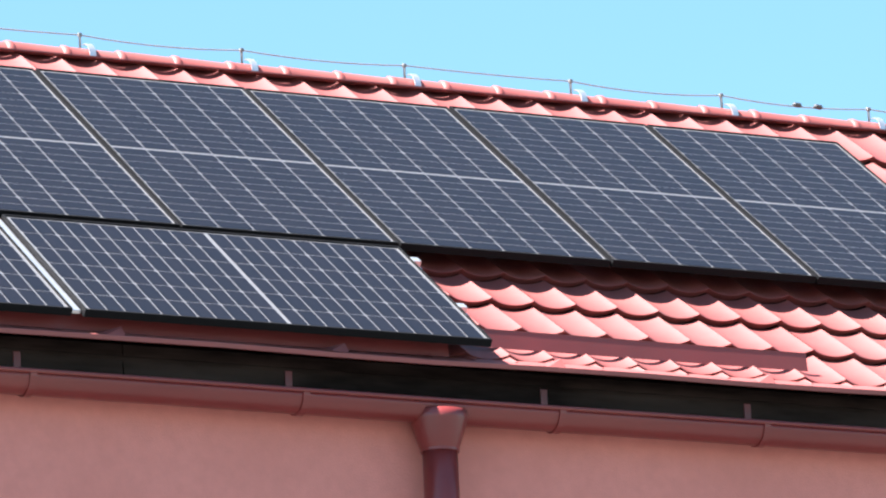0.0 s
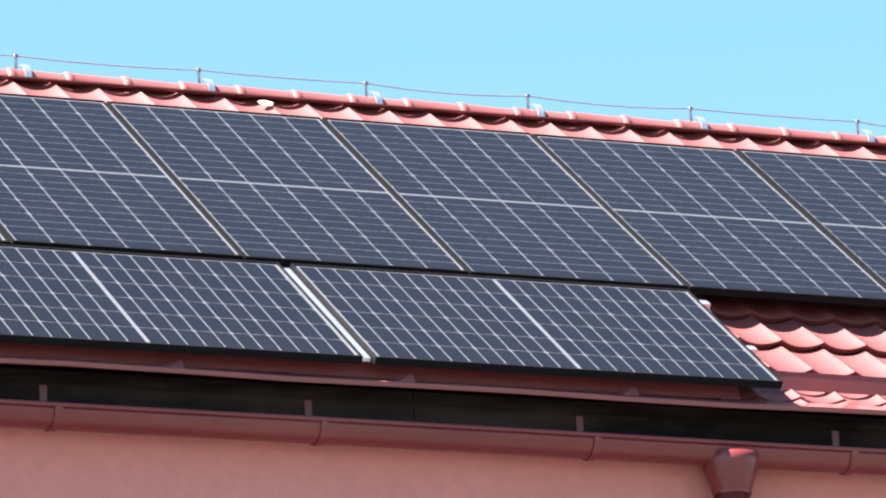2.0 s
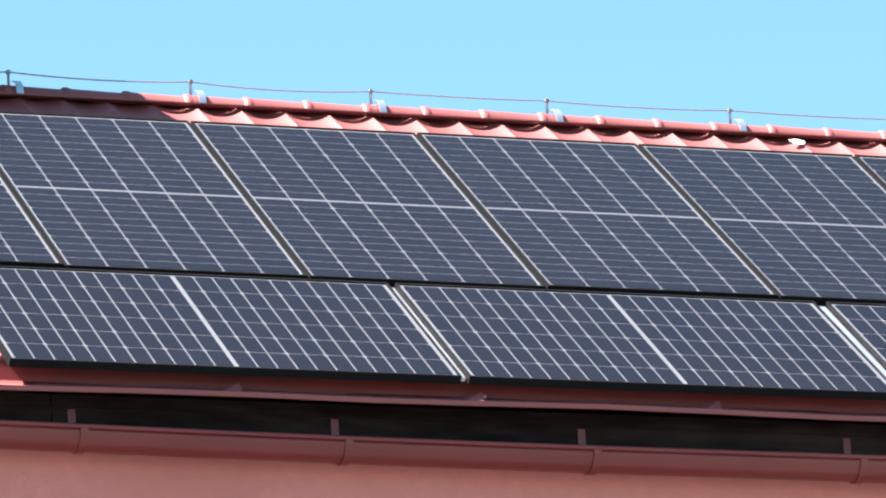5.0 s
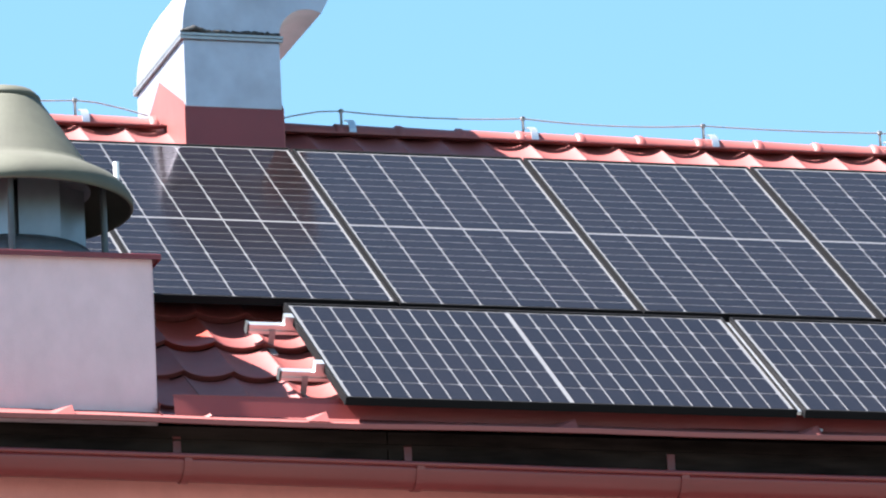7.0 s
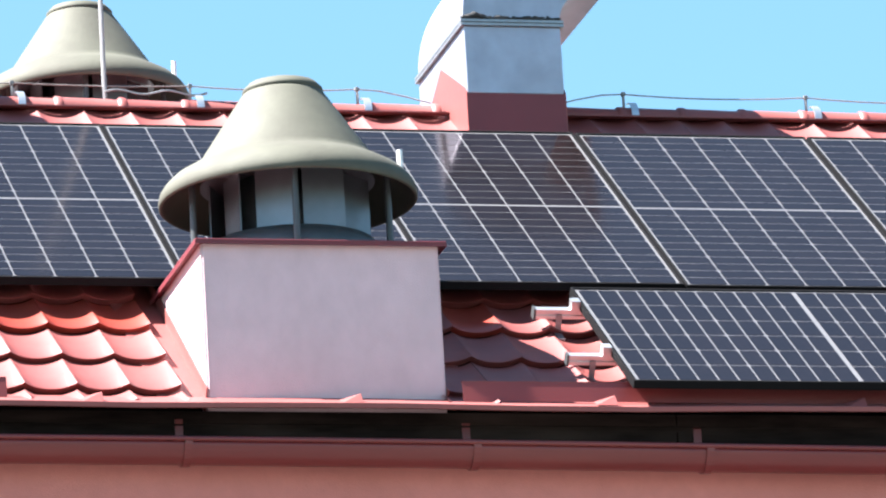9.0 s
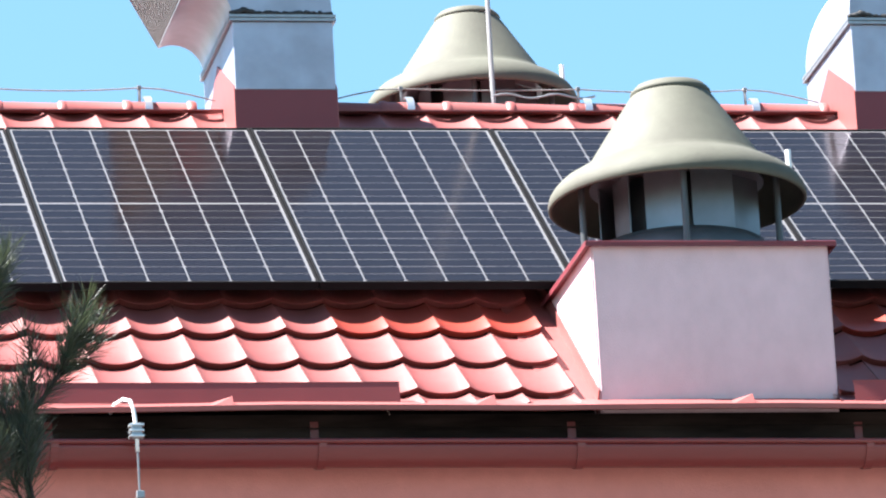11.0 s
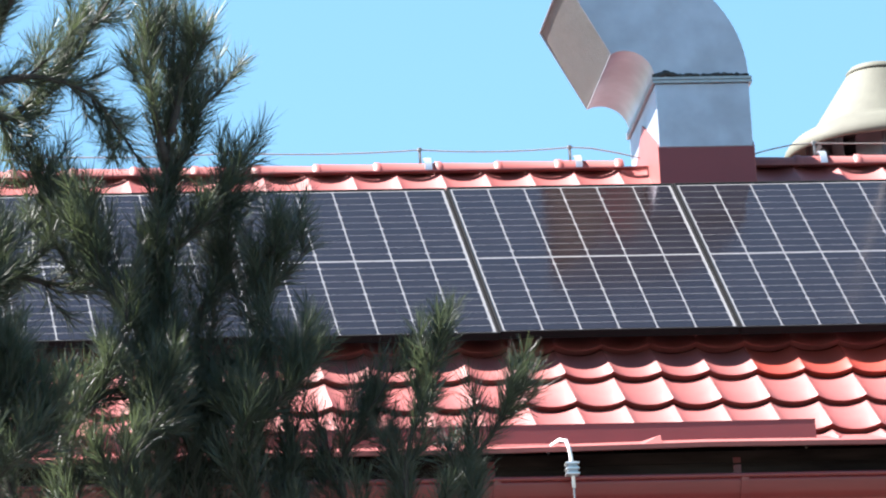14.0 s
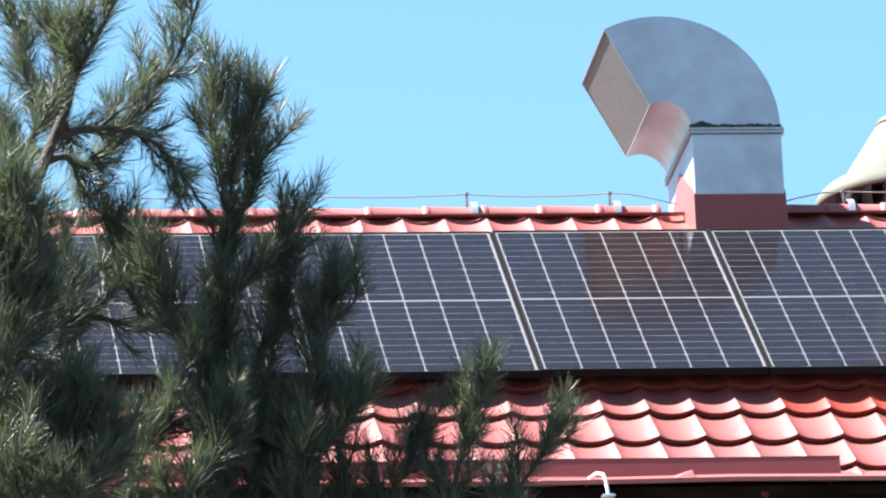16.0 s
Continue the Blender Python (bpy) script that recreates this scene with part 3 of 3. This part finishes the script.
    tube(pts, rad, 7, bm)
    part("sealant", bm, M_BLACK, bend, "lumpy black sealant", smooth=True)
    return ob


RZ = 11.462
vent_duct(pose(-2.977, RIDGE.y, RZ), -1, "galvanised ventilation duct bent over the ridge with a meshed mouth")
vent_duct(pose(-0.213, RIDGE.y, RZ), 1, "galvanised ventilation duct with its bend turned away from its twin")

# ---- lightning wire on the ridge ----
WZ = 11.572
HOLDERS = (-8.6, -7.75, -6.9, -6.05, -5.15, -4.265, -3.555, -2.39, -1.59, -0.83, 0.40, 1.257, 2.12, 2.98, 3.89, 4.74, 5.58, 6.445, 7.35, 8.19, 9.03, 9.9, 10.8)
for x in HOLDERS:
    hold = empty("wire_holder", pose(x, RIDGE.y, RIDGE.z), "small metal wire holder clamped on the ridge", "wire holder", "ridge wire holders")
    part("stem", tube([(0, 0, 0.0), (0, 0, WZ - RIDGE.z + 0.008)], 0.0065, 8), M_WIRE, hold)
    part("head", box_bm(-0.009, 0.009, -0.009, 0.009, WZ - RIDGE.z - 0.009, WZ - RIDGE.z + 0.009, bevel=0.002), M_WIRE, hold)
    bm = bmesh.new()
    pr = None
    for k in range(9):
        a = math.pi * (0.02 + 0.5 * k / 8)
        ring = [bm.verts.new((dx, -r * math.cos(a), -0.05 + r * math.sin(a))) for dx, r in ((0.012, 0.081), (0.045, 0.081), (0.045, 0.085), (0.012, 0.085))]
        if pr:
            for i in range(4):
                bm.faces.new((pr[i], pr[(i + 1) % 4], ring[(i + 1) % 4], ring[i]))
        pr = ring
    bmesh.ops.recalc_face_normals(bm, faces=bm.faces)
    part("clamp_strap", bm, M_ALU, hold, "bright clamp strap")
rr = random.Random(11)
runs = ([h for h in HOLDERS if h < -3], [h for h in HOLDERS if -3 < h < 0], [h for h in HOLDERS if h > 0])
for run in runs:
    pts = []
    if run[0] > -3:
        pts += [(run[0] - 0.33, RIDGE.y - 0.02, WZ - 0.065), (run[0] - 0.22, RIDGE.y, WZ - 0.03), (run[0] - 0.1, RIDGE.y, WZ - 0.006)]
    for a, b in zip(run, run[1:]):
        sag = rr.uniform(0.004, 0.022)
        for k in range(8):
            u = k / 8
            pts.append((a + (b - a) * u, RIDGE.y, WZ - sag * 4 * u * (1 - u)))
    pts.append((run[-1], RIDGE.y, WZ))
    if run[-1] < 0:
        pts += [(run[-1] + 0.1, RIDGE.y, WZ - 0.006), (run[-1] + 0.22, RIDGE.y, WZ - 0.03), (run[-1] + 0.33, RIDGE.y - 0.02, WZ - 0.065)]
    tagged(link("lightning_wire", tube(pts, 0.0032, 6), M_WIRE), "thin grey lightning wire along the roof ridge", "wire", "ridge wires")
for x in (8.62, 8.74):
    tagged(link("wire_clamp", tube([(x - 0.025, RIDGE.y, WZ - 0.012), (x - 0.015, RIDGE.y, WZ - 0.012), (x + 0.015, RIDGE.y, WZ - 0.013), (x + 0.025, RIDGE.y, WZ - 0.013)], [0.005, 0.013, 0.013, 0.005], 8), M_DARK), "dark clamp joining the lightning wire", "wire clamp", "wire clamps")
tagged(link("lightning_rod", tube([(-1.975, RIDGE.y, 11.46), (-1.975, RIDGE.y, 12.2), (-1.985, RIDGE.y, 13.4)], [0.011, 0.010, 0.006], 8), M_ROD), "pale upright lightning rod on the ridge", "lightning rod")
tagged(link("spare_cable", tube([(-1.98 + 0.02 * k, RIDGE.y - 0.03, 11.53 + 0.010 * math.sin(k * 0.55)) for k in range(24)], 0.005, 6), M_STEEL), "loose grey cable lying on the ridge", "cable")

# ---- down conductor at the eaves ----
HY = -2.45
cond = empty("down_conductor", pose(0, 0, 0), "pale bent conductor with a ribbed clamp in front of the gutter", "conductor")
arc = [(-4.165, -2.30, 9.318), (-4.155, -2.36, 9.333), (-4.13, -2.42, 9.338), (-4.108, HY, 9.325), (-4.098, HY - 0.01, 9.29), (-4.093, HY - 0.01, 9.25), (-4.09, HY - 0.01, 9.20), (-4.088, HY - 0.01, 9.12)]
part("bent_tube", tube(arc, 0.008, 10), M_WHITE, cond, "white bent tube", smooth=True)
cl = part("clamp", box_bm(-4.113, -4.069, HY - 0.030, HY + 0.010, 9.170, 9.232, bevel=0.006), M_STEEL, cond, "ribbed grey clamp")
for z in (9.178, 9.20, 9.222):
    part("rib", box_bm(-4.120, -4.062, HY - 0.036, HY + 0.014, z - 0.004, z + 0.004, bevel=0.002), M_ALU, cl)
part("wire", tube([(-4.088, HY - 0.01, 9.14), (-4.086, HY, 8.95), (-4.082, -2.3, 8.5), (-4.08, -2.26, 0.4)], 0.0042, 6), M_STEEL, cond)
part("lower_clamp", box_bm(-4.10, -4.068, HY - 0.02, HY + 0.012, 8.935, 8.965, bevel=0.004), M_STEEL, cond)

# ---- the pine in front of the house ----
pine = empty("pine_tree", pose(-8.3, -6.3, 0), "dark green long-needled pine tree beside the house", "tree")
TRUNK = Vector((-8.3, -6.3, 0))
inv = Matrix.Translation(-TRUNK)


def pine_part(name, bm, mat, label="", smooth=True):
    bmesh.ops.transform(bm, matrix=inv, verts=bm.verts)
    return part(name, bm, mat, pine, label, smooth)


pine_part("trunk", tube([(-8.3, -6.3, -0.1), (-8.28, -6.3, 3), (-8.33, -6.28, 6), (-8.22, -6.3, 9), (-8.1, -6.3, 11.5)], [0.19, 0.16, 0.125, 0.085, 0.03], 14), M_BARK)
UPPER = {
    "leader": ((-6.12, -6.00, 8.48), (-6.08, -6.00, 8.89), (-6.05, -6.00, 9.32), (-5.98, -6.00, 10.04)),
    "b": ((-6.89, -6.20, 9.56), (-6.76, -6.20, 9.76), (-6.66, -6.20, 9.97), (-6.75, -6.20, 10.22)),
    "c": ((-6.59, -6.00, 9.64), (-6.39, -6.00, 9.87), (-6.21, -6.00, 10.10), (-6.10, -6.00, 10.40)),
    "d": ((-6.60, -6.30, 9.98), (-6.50, -6.30, 10.16), (-6.43, -6.30, 10.37)),
    "e": ((-6.43, -6.10, 9.74), (-6.29, -6.10, 9.66), (-6.14, -6.10, 9.42)),
    "f": ((-6.64, -5.80, 9.80), (-6.78, -5.80, 10.10), (-6.86, -5.80, 10.38)),
    "o": ((-6.39, -5.90, 9.03), (-6.48, -5.90, 9.26), (-6.50, -5.90, 9.48)),
    "v": ((-6.72, -6.00, 8.85), (-6.67, -6.00, 9.08), (-6.69, -6.00, 9.30)),
}
MIDDLE = {
    "g": ((-6.68, -6.10, 8.40), (-6.31, -6.10, 8.55), (-6.02, -6.10, 8.68)),
    "h": ((-5.72, -6.00, 8.82), (-5.68, -6.00, 9.00), (-5.64, -6.00, 9.18)),
    "p": ((-6.23, -6.10, 8.82), (-6.32, -6.10, 9.07), (-6.35, -6.10, 9.31)),
    "q": ((-5.95, -5.90, 8.85), (-5.84, -5.90, 9.05), (-5.81, -5.90, 9.30)),
    "l": ((-7.07, -6.90, 8.60), (-6.96, -6.90, 8.94), (-6.92, -6.90, 9.26)),
    "m": ((-6.97, -7.00, 8.01), (-6.82, -7.00, 8.22), (-6.70, -7.00, 8.46)),
    "n": ((-7.08, -6.90, 8.04), (-7.02, -6.90, 8.25), (-6.97, -6.90, 8.49)),
    "s": ((-6.45, -6.20, 8.21), (-6.40, -6.20, 8.46), (-6.25, -6.20, 8.63)),
}
SIDE = {
    "side_a": ((-6.05, -5.95, 9.30), (-5.95, -5.92, 9.55), (-5.86, -5.9, 9.76)),
    "side_b": ((-6.02, -6.05, 9.55), (-5.97, -6.08, 9.74), (-5.92, -6.1, 9.88)),
    "side_c": ((-6.05, -6.03, 9.10), (-5.88, -6.05, 9.24), (-5.79, -6.05, 9.44)),
    "side_d": ((-6.04, -6.02, 9.45), (-6.10, -6.10, 9.70), (-6.12, -6.12, 9.90)),
}
LOWER = {
    "i": ((-5.25, -6.20, 8.20), (-5.17, -6.20, 8.51), (-5.09, -6.20, 8.74)),
    "j": ((-5.00, -6.00, 8.25), (-4.89, -6.00, 8.42), (-4.82, -6.00, 8.55)),
    "k": ((-5.47, -6.10, 8.23), (-5.40, -6.10, 8.40), (-5.35, -6.10, 8.52)),
    "h2": ((-5.80, -6.20, 8.36), (-5.67, -6.20, 8.51), (-5.57, -6.20, 8.76)),
    "r": ((-6.00, -6.00, 8.26), (-5.97, -6.00, 8.42), (-5.93, -6.00, 8.58)),
    "t": ((-5.73, -6.10, 8.23), (-5.80, -6.10, 8.45), (-5.81, -6.10, 8.66)),
    "u": ((-6.27, -6.30, 8.18), (-6.17, -6.30, 8.36), (-6.11, -6.30, 8.56)),
}
FRONT = {
    "fa": ((-7.01, -7.15, 8.35), (-6.93, -7.15, 8.59), (-6.85, -7.15, 8.82)),
    "fb": ((-7.04, -7.15, 8.52), (-6.98, -7.15, 8.74), (-6.93, -7.15, 8.91)),
    "fc": ((-6.96, -7.15, 7.90), (-6.79, -7.15, 8.18), (-6.68, -7.15, 8.38)),
    "fd": ((-7.04, -7.15, 7.97), (-6.93, -7.15, 8.18), (-6.86, -7.15, 8.33)),
    "fe": ((-7.06, -7.15, 8.78), (-6.98, -7.15, 9.00), (-6.96, -7.15, 9.18)),
    "ff": ((-6.77, -7.15, 7.90), (-6.66, -7.15, 8.07), (-6.59, -7.15, 8.24)),
}
prng = random.Random(21)
nv, nf = [], []


def smooth_path(pts, n):
    pts = [Vector(p) for p in pts]
    out = []
    for k in range(n + 1):
        u = k / n * (len(pts) - 1)
        i = min(int(u), len(pts) - 2)
        f = u - i
        p0, p1, p2, p3 = pts[max(i - 1, 0)], pts[i], pts[i + 1], pts[min(i + 2, len(pts) - 1)]
        out.append(0.5 * ((2 * p1) + (p2 - p0) * f + (2 * p0 - 5 * p1 + 4 * p2 - p3) * f * f + (3 * p1 - p0 - 3 * p2 + p3) * f ** 3))
    return out


def needles(path, start, density, length):
    total = sum((b - a).length for a, b in zip(path, path[1:]))
    count = int(total * (1 - start) * density)
    for _ in range(count):
        u = start + (1 - start) * prng.random() ** 0.85
        q = u * (len(path) - 1)
        i = min(int(q), len(path) - 2)
        p = path[i].lerp(path[i + 1], q - i)
        d = (path[i + 1] - path[i]).normalized()
        side = d.orthogonal().normalized()
        side.rotate(Matrix.Rotation(prng.uniform(0, 2 * math.pi), 3, d))
        ang = radians(prng.gauss(38 - 20 * max(0, (u - 0.85) / 0.15), 11))
        way = d * math.cos(ang) + side * math.sin(ang)
        way.z += 0.10
        way.normalize()
        ln = length * prng.uniform(0.7, 1.12)
        w = way.orthogonal().normalized()
        w.rotate(Matrix.Rotation(prng.uniform(0, math.pi), 3, way))
        w *= prng.uniform(0.0010, 0.0016)
        bend = Vector((prng.uniform(-1, 1), prng.uniform(-1, 1), prng.uniform(-1, 0.4))) * 0.008
        k = len(nv)
        mid = p + way * ln * 0.55 + bend
        nv.extend((p - w, p + w, mid - w, mid + w, p + way * ln + bend * 0.4))
        nf.extend(((k, k + 1, k + 3, k + 2), (k + 2, k + 3, k + 4)))


TWIGS = bmesh.new()


def shoot(pts, r0, depth, start, density, length):
    path = smooth_path(pts, 5 * (len(pts) - 1))
    n = len(path)
    radii = [r0 * (1 - 0.75 * k / (n - 1)) for k in range(n)]
    if depth > 1:
        pine_part("branch", tube(path, radii, 8), M_BARK)
    else:
        tube(path, radii, 5, TWIGS)
    needles(path, start, density, length)
    if depth == 0:
        return
    total = sum((b - a).length for a, b in zip(path, path[1:]))
    m = max(2, int(total * (12 if depth > 1 else 6)))
    for k in range(m):
        u = 0.18 + 0.74 * (k + prng.uniform(0, 0.8)) / m
        q = u * (n - 1)
        i = min(int(q), n - 2)
        p = path[i].lerp(path[i + 1], q - i)
        d = (path[i + 1] - path[i]).normalized()
        side = d.orthogonal().normalized()
        side.rotate(Matrix.Rotation(prng.uniform(0, 2 * math.pi), 3, d))
        way = (d * 0.85 + side * 0.60 + Vector((0, 0, 0.30))).normalized()
        ln = prng.uniform(0.14, 0.30) * (1.15 - 0.6 * u) * (1 if depth > 1 else 0.6)
        shoot((p, p + way * ln * 0.5 + Vector((0, 0, -0.008)), p + way * ln + Vector((0, 0, 0.025))), r0 * 0.40, depth - 1, 0.08, density, length * 0.95)


LIMB = smooth_path([(-8.32, -6.28, 5.8), (-7.6, -6.2, 6.95), (-6.6, -6.15, 7.40), (-5.6, -6.1, 7.55), (-4.95, -6.05, 7.66)], 28)
pine_part("limb", tube(LIMB, [0.06 - 0.045 * k / 28 for k in range(29)], 9), M_BARK)
LIMB2 = smooth_path([(-8.3, -6.28, 7.2), (-7.5, -6.3, 8.2), (-6.95, -6.1, 9.2), (-6.66, -6.1, 9.85)], 20)
pine_part("limb", tube(LIMB2, [0.05 - 0.032 * k / 20 for k in range(21)], 9), M_BARK)
for k in range(6):
    i = 8 + int(20 * k / 6)
    p = LIMB[i]
    way = Vector((prng.uniform(-0.5, 0.9), prng.uniform(-0.8, 0.5), prng.uniform(0.5, 1.0))).normalized()
    ln = prng.uniform(0.22, 0.48) * (1.1 - 0.5 * i / 28)
    shoot((p, p + way * ln * 0.5, p + way * ln + Vector((0, 0, 0.05))), 0.008, 1, 0.1, 640, 0.13)
for group in (UPPER, MIDDLE, LOWER, SIDE, FRONT):
    for key, pts in group.items():
        base = Vector(pts[0])
        near = min(LIMB if group is not UPPER or key == "leader" else LIMB2, key=lambda p: (p - base).length + max(0, p.z - base.z) * 3)
        full = [near, (near + base) * 0.5 + Vector((0, 0, 0.03))] + list(pts)
        if group is SIDE:
            full = list(pts)
        if group is FRONT:
            full = [near] + list(pts)
        shoot(full, 0.016 if key != "leader" else 0.024, 2, 0.16 if group is UPPER or group is SIDE else 0.34, {id(UPPER): 500, id(MIDDLE): 400, id(LOWER): 540, id(SIDE): 520, id(FRONT): 400}[id(group)], 0.135)
pine_part("twig", TWIGS, M_BARK)["kind"] = "stuff"
me = bpy.data.meshes.new("needles")
me.from_pydata([tuple(p - TRUNK) for p in nv], [], nf)
me.materials.append(M_NEEDLE)
ob = new("needles", me)
ob.parent = pine
tagged(ob, "long dark green needles", kind="stuff")

# ---- back slope of the roof ----
bm = bmesh.new()
b0, b1 = Vector((0, RIDGE.y, RIDGE.z - 0.03)), Vector((0, BACK_EAVE_Y, EAVE.z - 0.03))
v = [bm.verts.new((x, p.y, p.z + dz)) for x in (X0, X1) for p in (b0, b1) for dz in (0, -0.04)]
for f in ((0, 1, 3, 2), (4, 6, 7, 5), (0, 2, 6, 4), (1, 5, 7, 3), (0, 4, 5, 1), (2, 3, 7, 6)):
    bm.faces.new([v[i] for i in f])
bmesh.ops.recalc_face_normals(bm, faces=bm.faces)
tagged(link("roof_north", bm, M_TILE), "red metal tile roof, far slope", "roof", kind="structure")
# ---- front slope: underlay, then the pressed tiles ----
roof = tagged(link("roof_south", roof_box(bmesh.new(), X0, X1, S_RIDGE, S_EAVE - 0.03, H_TILE - 0.15, H_TILE - 0.10), M_WOOD), "red pressed metal tile roof carrying solar panels", "roof", kind="structure")
PITCH, ROW, AMP, STEP = 0.209, 0.335, 0.027, 0.028
WAVE = 12


def wave_h(u):
    """Height of the tile's section over one wave, crest at u = 0 and 1, steeper on the side away from -x."""
    if u < 0.12:
        c = 1.0 - 0.5 * (u / 0.12)
    elif u < 0.5:
        c = 0.5 * ((0.5 - u) / 0.38) ** 2
    else:
        c = ((u - 0.5) / 0.5) ** 2.2
    return AMP * c - 0.008


def tile_geometry(length, ox=0.0, os=0.0, wob=0.0, lip=STEP + 0.006):
    """Vertices and faces of one tile: x along the eave, y up the slope from its lower edge, z out of the roof."""
    vs, fs = [], []
    lines = ((length, -STEP), (length * 0.5, -STEP * 0.5 + 0.001), (0.004, 0.0), (0.0, -0.002), (0.022 if lip > 0.01 else 0.004, -lip))
    for y, dz in lines:
        for k in range(WAVE + 1):
            u = k / WAVE
            vs.append((u * PITCH + ox, y + os, wave_h(u) + dz + wob))
    for r in range(len(lines) - 1):
        for k in range(WAVE):
            a = r * (WAVE + 1) + k
            fs.append((a + 1, a, a + WAVE + 1, a + WAVE + 2))
    return vs, fs


vs, fs = tile_geometry(ROW)
tile_mesh = bpy.data.meshes.new("tile")
tile_mesh.from_pydata(vs, [], fs)
tile_mesh.materials.append(M_TILE)
for q in tile_mesh.polygons:
    q.use_smooth = q.index < 2 * WAVE
vs, fs = tile_geometry(S_EAVE - 2.81, lip=0.006)
eave_mesh = bpy.data.meshes.new("tile_end")
eave_mesh.from_pydata(vs, [], fs)
eave_mesh.materials.append(M_TILE)
for q in eave_mesh.polygons:
    q.use_smooth = q.index < 2 * WAVE
clean_mesh = tile_mesh.copy()
clean_mesh.materials.clear()
clean_mesh.materials.append(M_TILE_CLEAN)
XW = -4.184 - 52 * PITCH
rest_v, rest_f = [], []
trng = random.Random(8)
cols = int((X1 - XW) / PITCH)
basis = on_roof(0, 0, H_TILE)
rows_at = [min(2.81 - (10 - row) * ROW, S_EAVE) for row in range(11)] + [S_EAVE]
for row in range(12):
    if rows_at[row] < S_RIDGE + 0.2:
        continue
    for k in range(cols):
        x = XW + k * PITCH
        s_low = rows_at[row] + (0.085 if x > 4.9 and row < 11 else 0)
        if row == 11 and (x < -3.2 or -1.1 < x < 4.9):
            continue
        if -2.33 < x + PITCH / 2 < -1.16 and s_low > 1.55:
            continue
        own = (row >= 8 and (-5.9 < x < -0.35 or 5.2 < x < 9.2))
        wob = trng.uniform(-0.0015, 0.0015)
        if own:
            t = new("tile", eave_mesh if row == 11 else clean_mesh if row == 8 and (-3.15 < x < -2.4 or -1.25 < x < -1.0) else tile_mesh)
            t.parent = roof
            t.matrix_basis = on_roof(x, s_low, H_TILE + wob) @ pose(0, 0, 0, trng.uniform(-0.25, 0.25), 0, 0)
        else:
            length = S_EAVE - 2.81 if row == 11 else (ROW if s_low - S_RIDGE > ROW + 0.2 else s_low - S_RIDGE)
            vs, fs = tile_geometry(length, x, -s_low, wob, 0.006 if row == 11 else STEP + 0.006)
            n0 = len(rest_v)
            rest_v.extend(tuple(basis @ Vector(p)) for p in vs)
            rest_f.extend(tuple(i + n0 for i in f) for f in fs)
me = bpy.data.meshes.new("tile_field")
me.from_pydata(rest_v, [], rest_f)
me.materials.append(M_TILE)
for q in me.polygons:
    q.use_smooth = q.index % (4 * WAVE) < 2 * WAVE
ob = new("tile_field", me)
ob.parent = roof
ob["kind"] = "stuff"

# ---- ridge caps ----
bm = bmesh.new()
prof = ((0.0, 0.066), (0.245, 0.060), (0.250, 0.062), (0.256, 0.070), (0.278, 0.070), (0.288, 0.066))
rings = []
for x, r in prof:
    rings.append([bm.verts.new((x, -r * math.cos(math.pi * k / 12) * 1.08, r * math.sin(math.pi * k / 12))) for k in range(13)])
for a, b in zip(rings, rings[1:]):
    for k in range(12):
        bm.faces.new((a[k], b[k], b[k + 1], a[k + 1]))
bmesh.ops.recalc_face_normals(bm, faces=bm.faces)
cap_mesh = None
ridge = empty("ridge", pose(0, RIDGE.y, RIDGE.z - 0.055), "red metal ridge caps with raised collars", "ridge", kind="structure")
x = X0
while x < X1 - 0.2:
    if not (-3.24 < x + 0.15 < -2.72 or -0.47 < x + 0.15 < 0.04):
        if cap_mesh is None:
            cap = part("ridge_cap", bm, M_TILE, ridge, smooth=True)
            cap_mesh = cap.data
        else:
            cap = new("ridge_cap", cap_mesh)
            cap.parent = ridge
        cap.location = (x, 0, trng.uniform(-0.002, 0.002))
    x += 0.285
bm = box_bm(X0, X1, -0.112, -0.070, -0.006, 0.0)
part("ridge_flange", bm, M_TILE, ridge)

# ---- bird droppings ----
for x, s, h, w in ((4.145, -0.44, -0.103, 0.030), (1.493, 2.96, -0.098, 0.022)):
    bm = bmesh.new()
    c = at(x, s, h)
    drng = random.Random(4)
    ring = [bm.verts.new(at(x + w * 1.4 * math.cos(a) * drng.uniform(0.7, 1.2), s + w * math.sin(a) * drng.uniform(0.7, 1.3), h)) for a in [2 * math.pi * k / 14 for k in range(14)]]
    top = bm.verts.new(at(x, s, h + 0.006))
    for k in range(14):
        bm.faces.new((ring[k], ring[(k + 1) % 14], top))
    bmesh.ops.recalc_face_normals(bm, faces=bm.faces)
    tagged(link("bird_dropping", bm, M_WHITE), "white dried bird dropping on the red roof", "stain", "bird droppings")
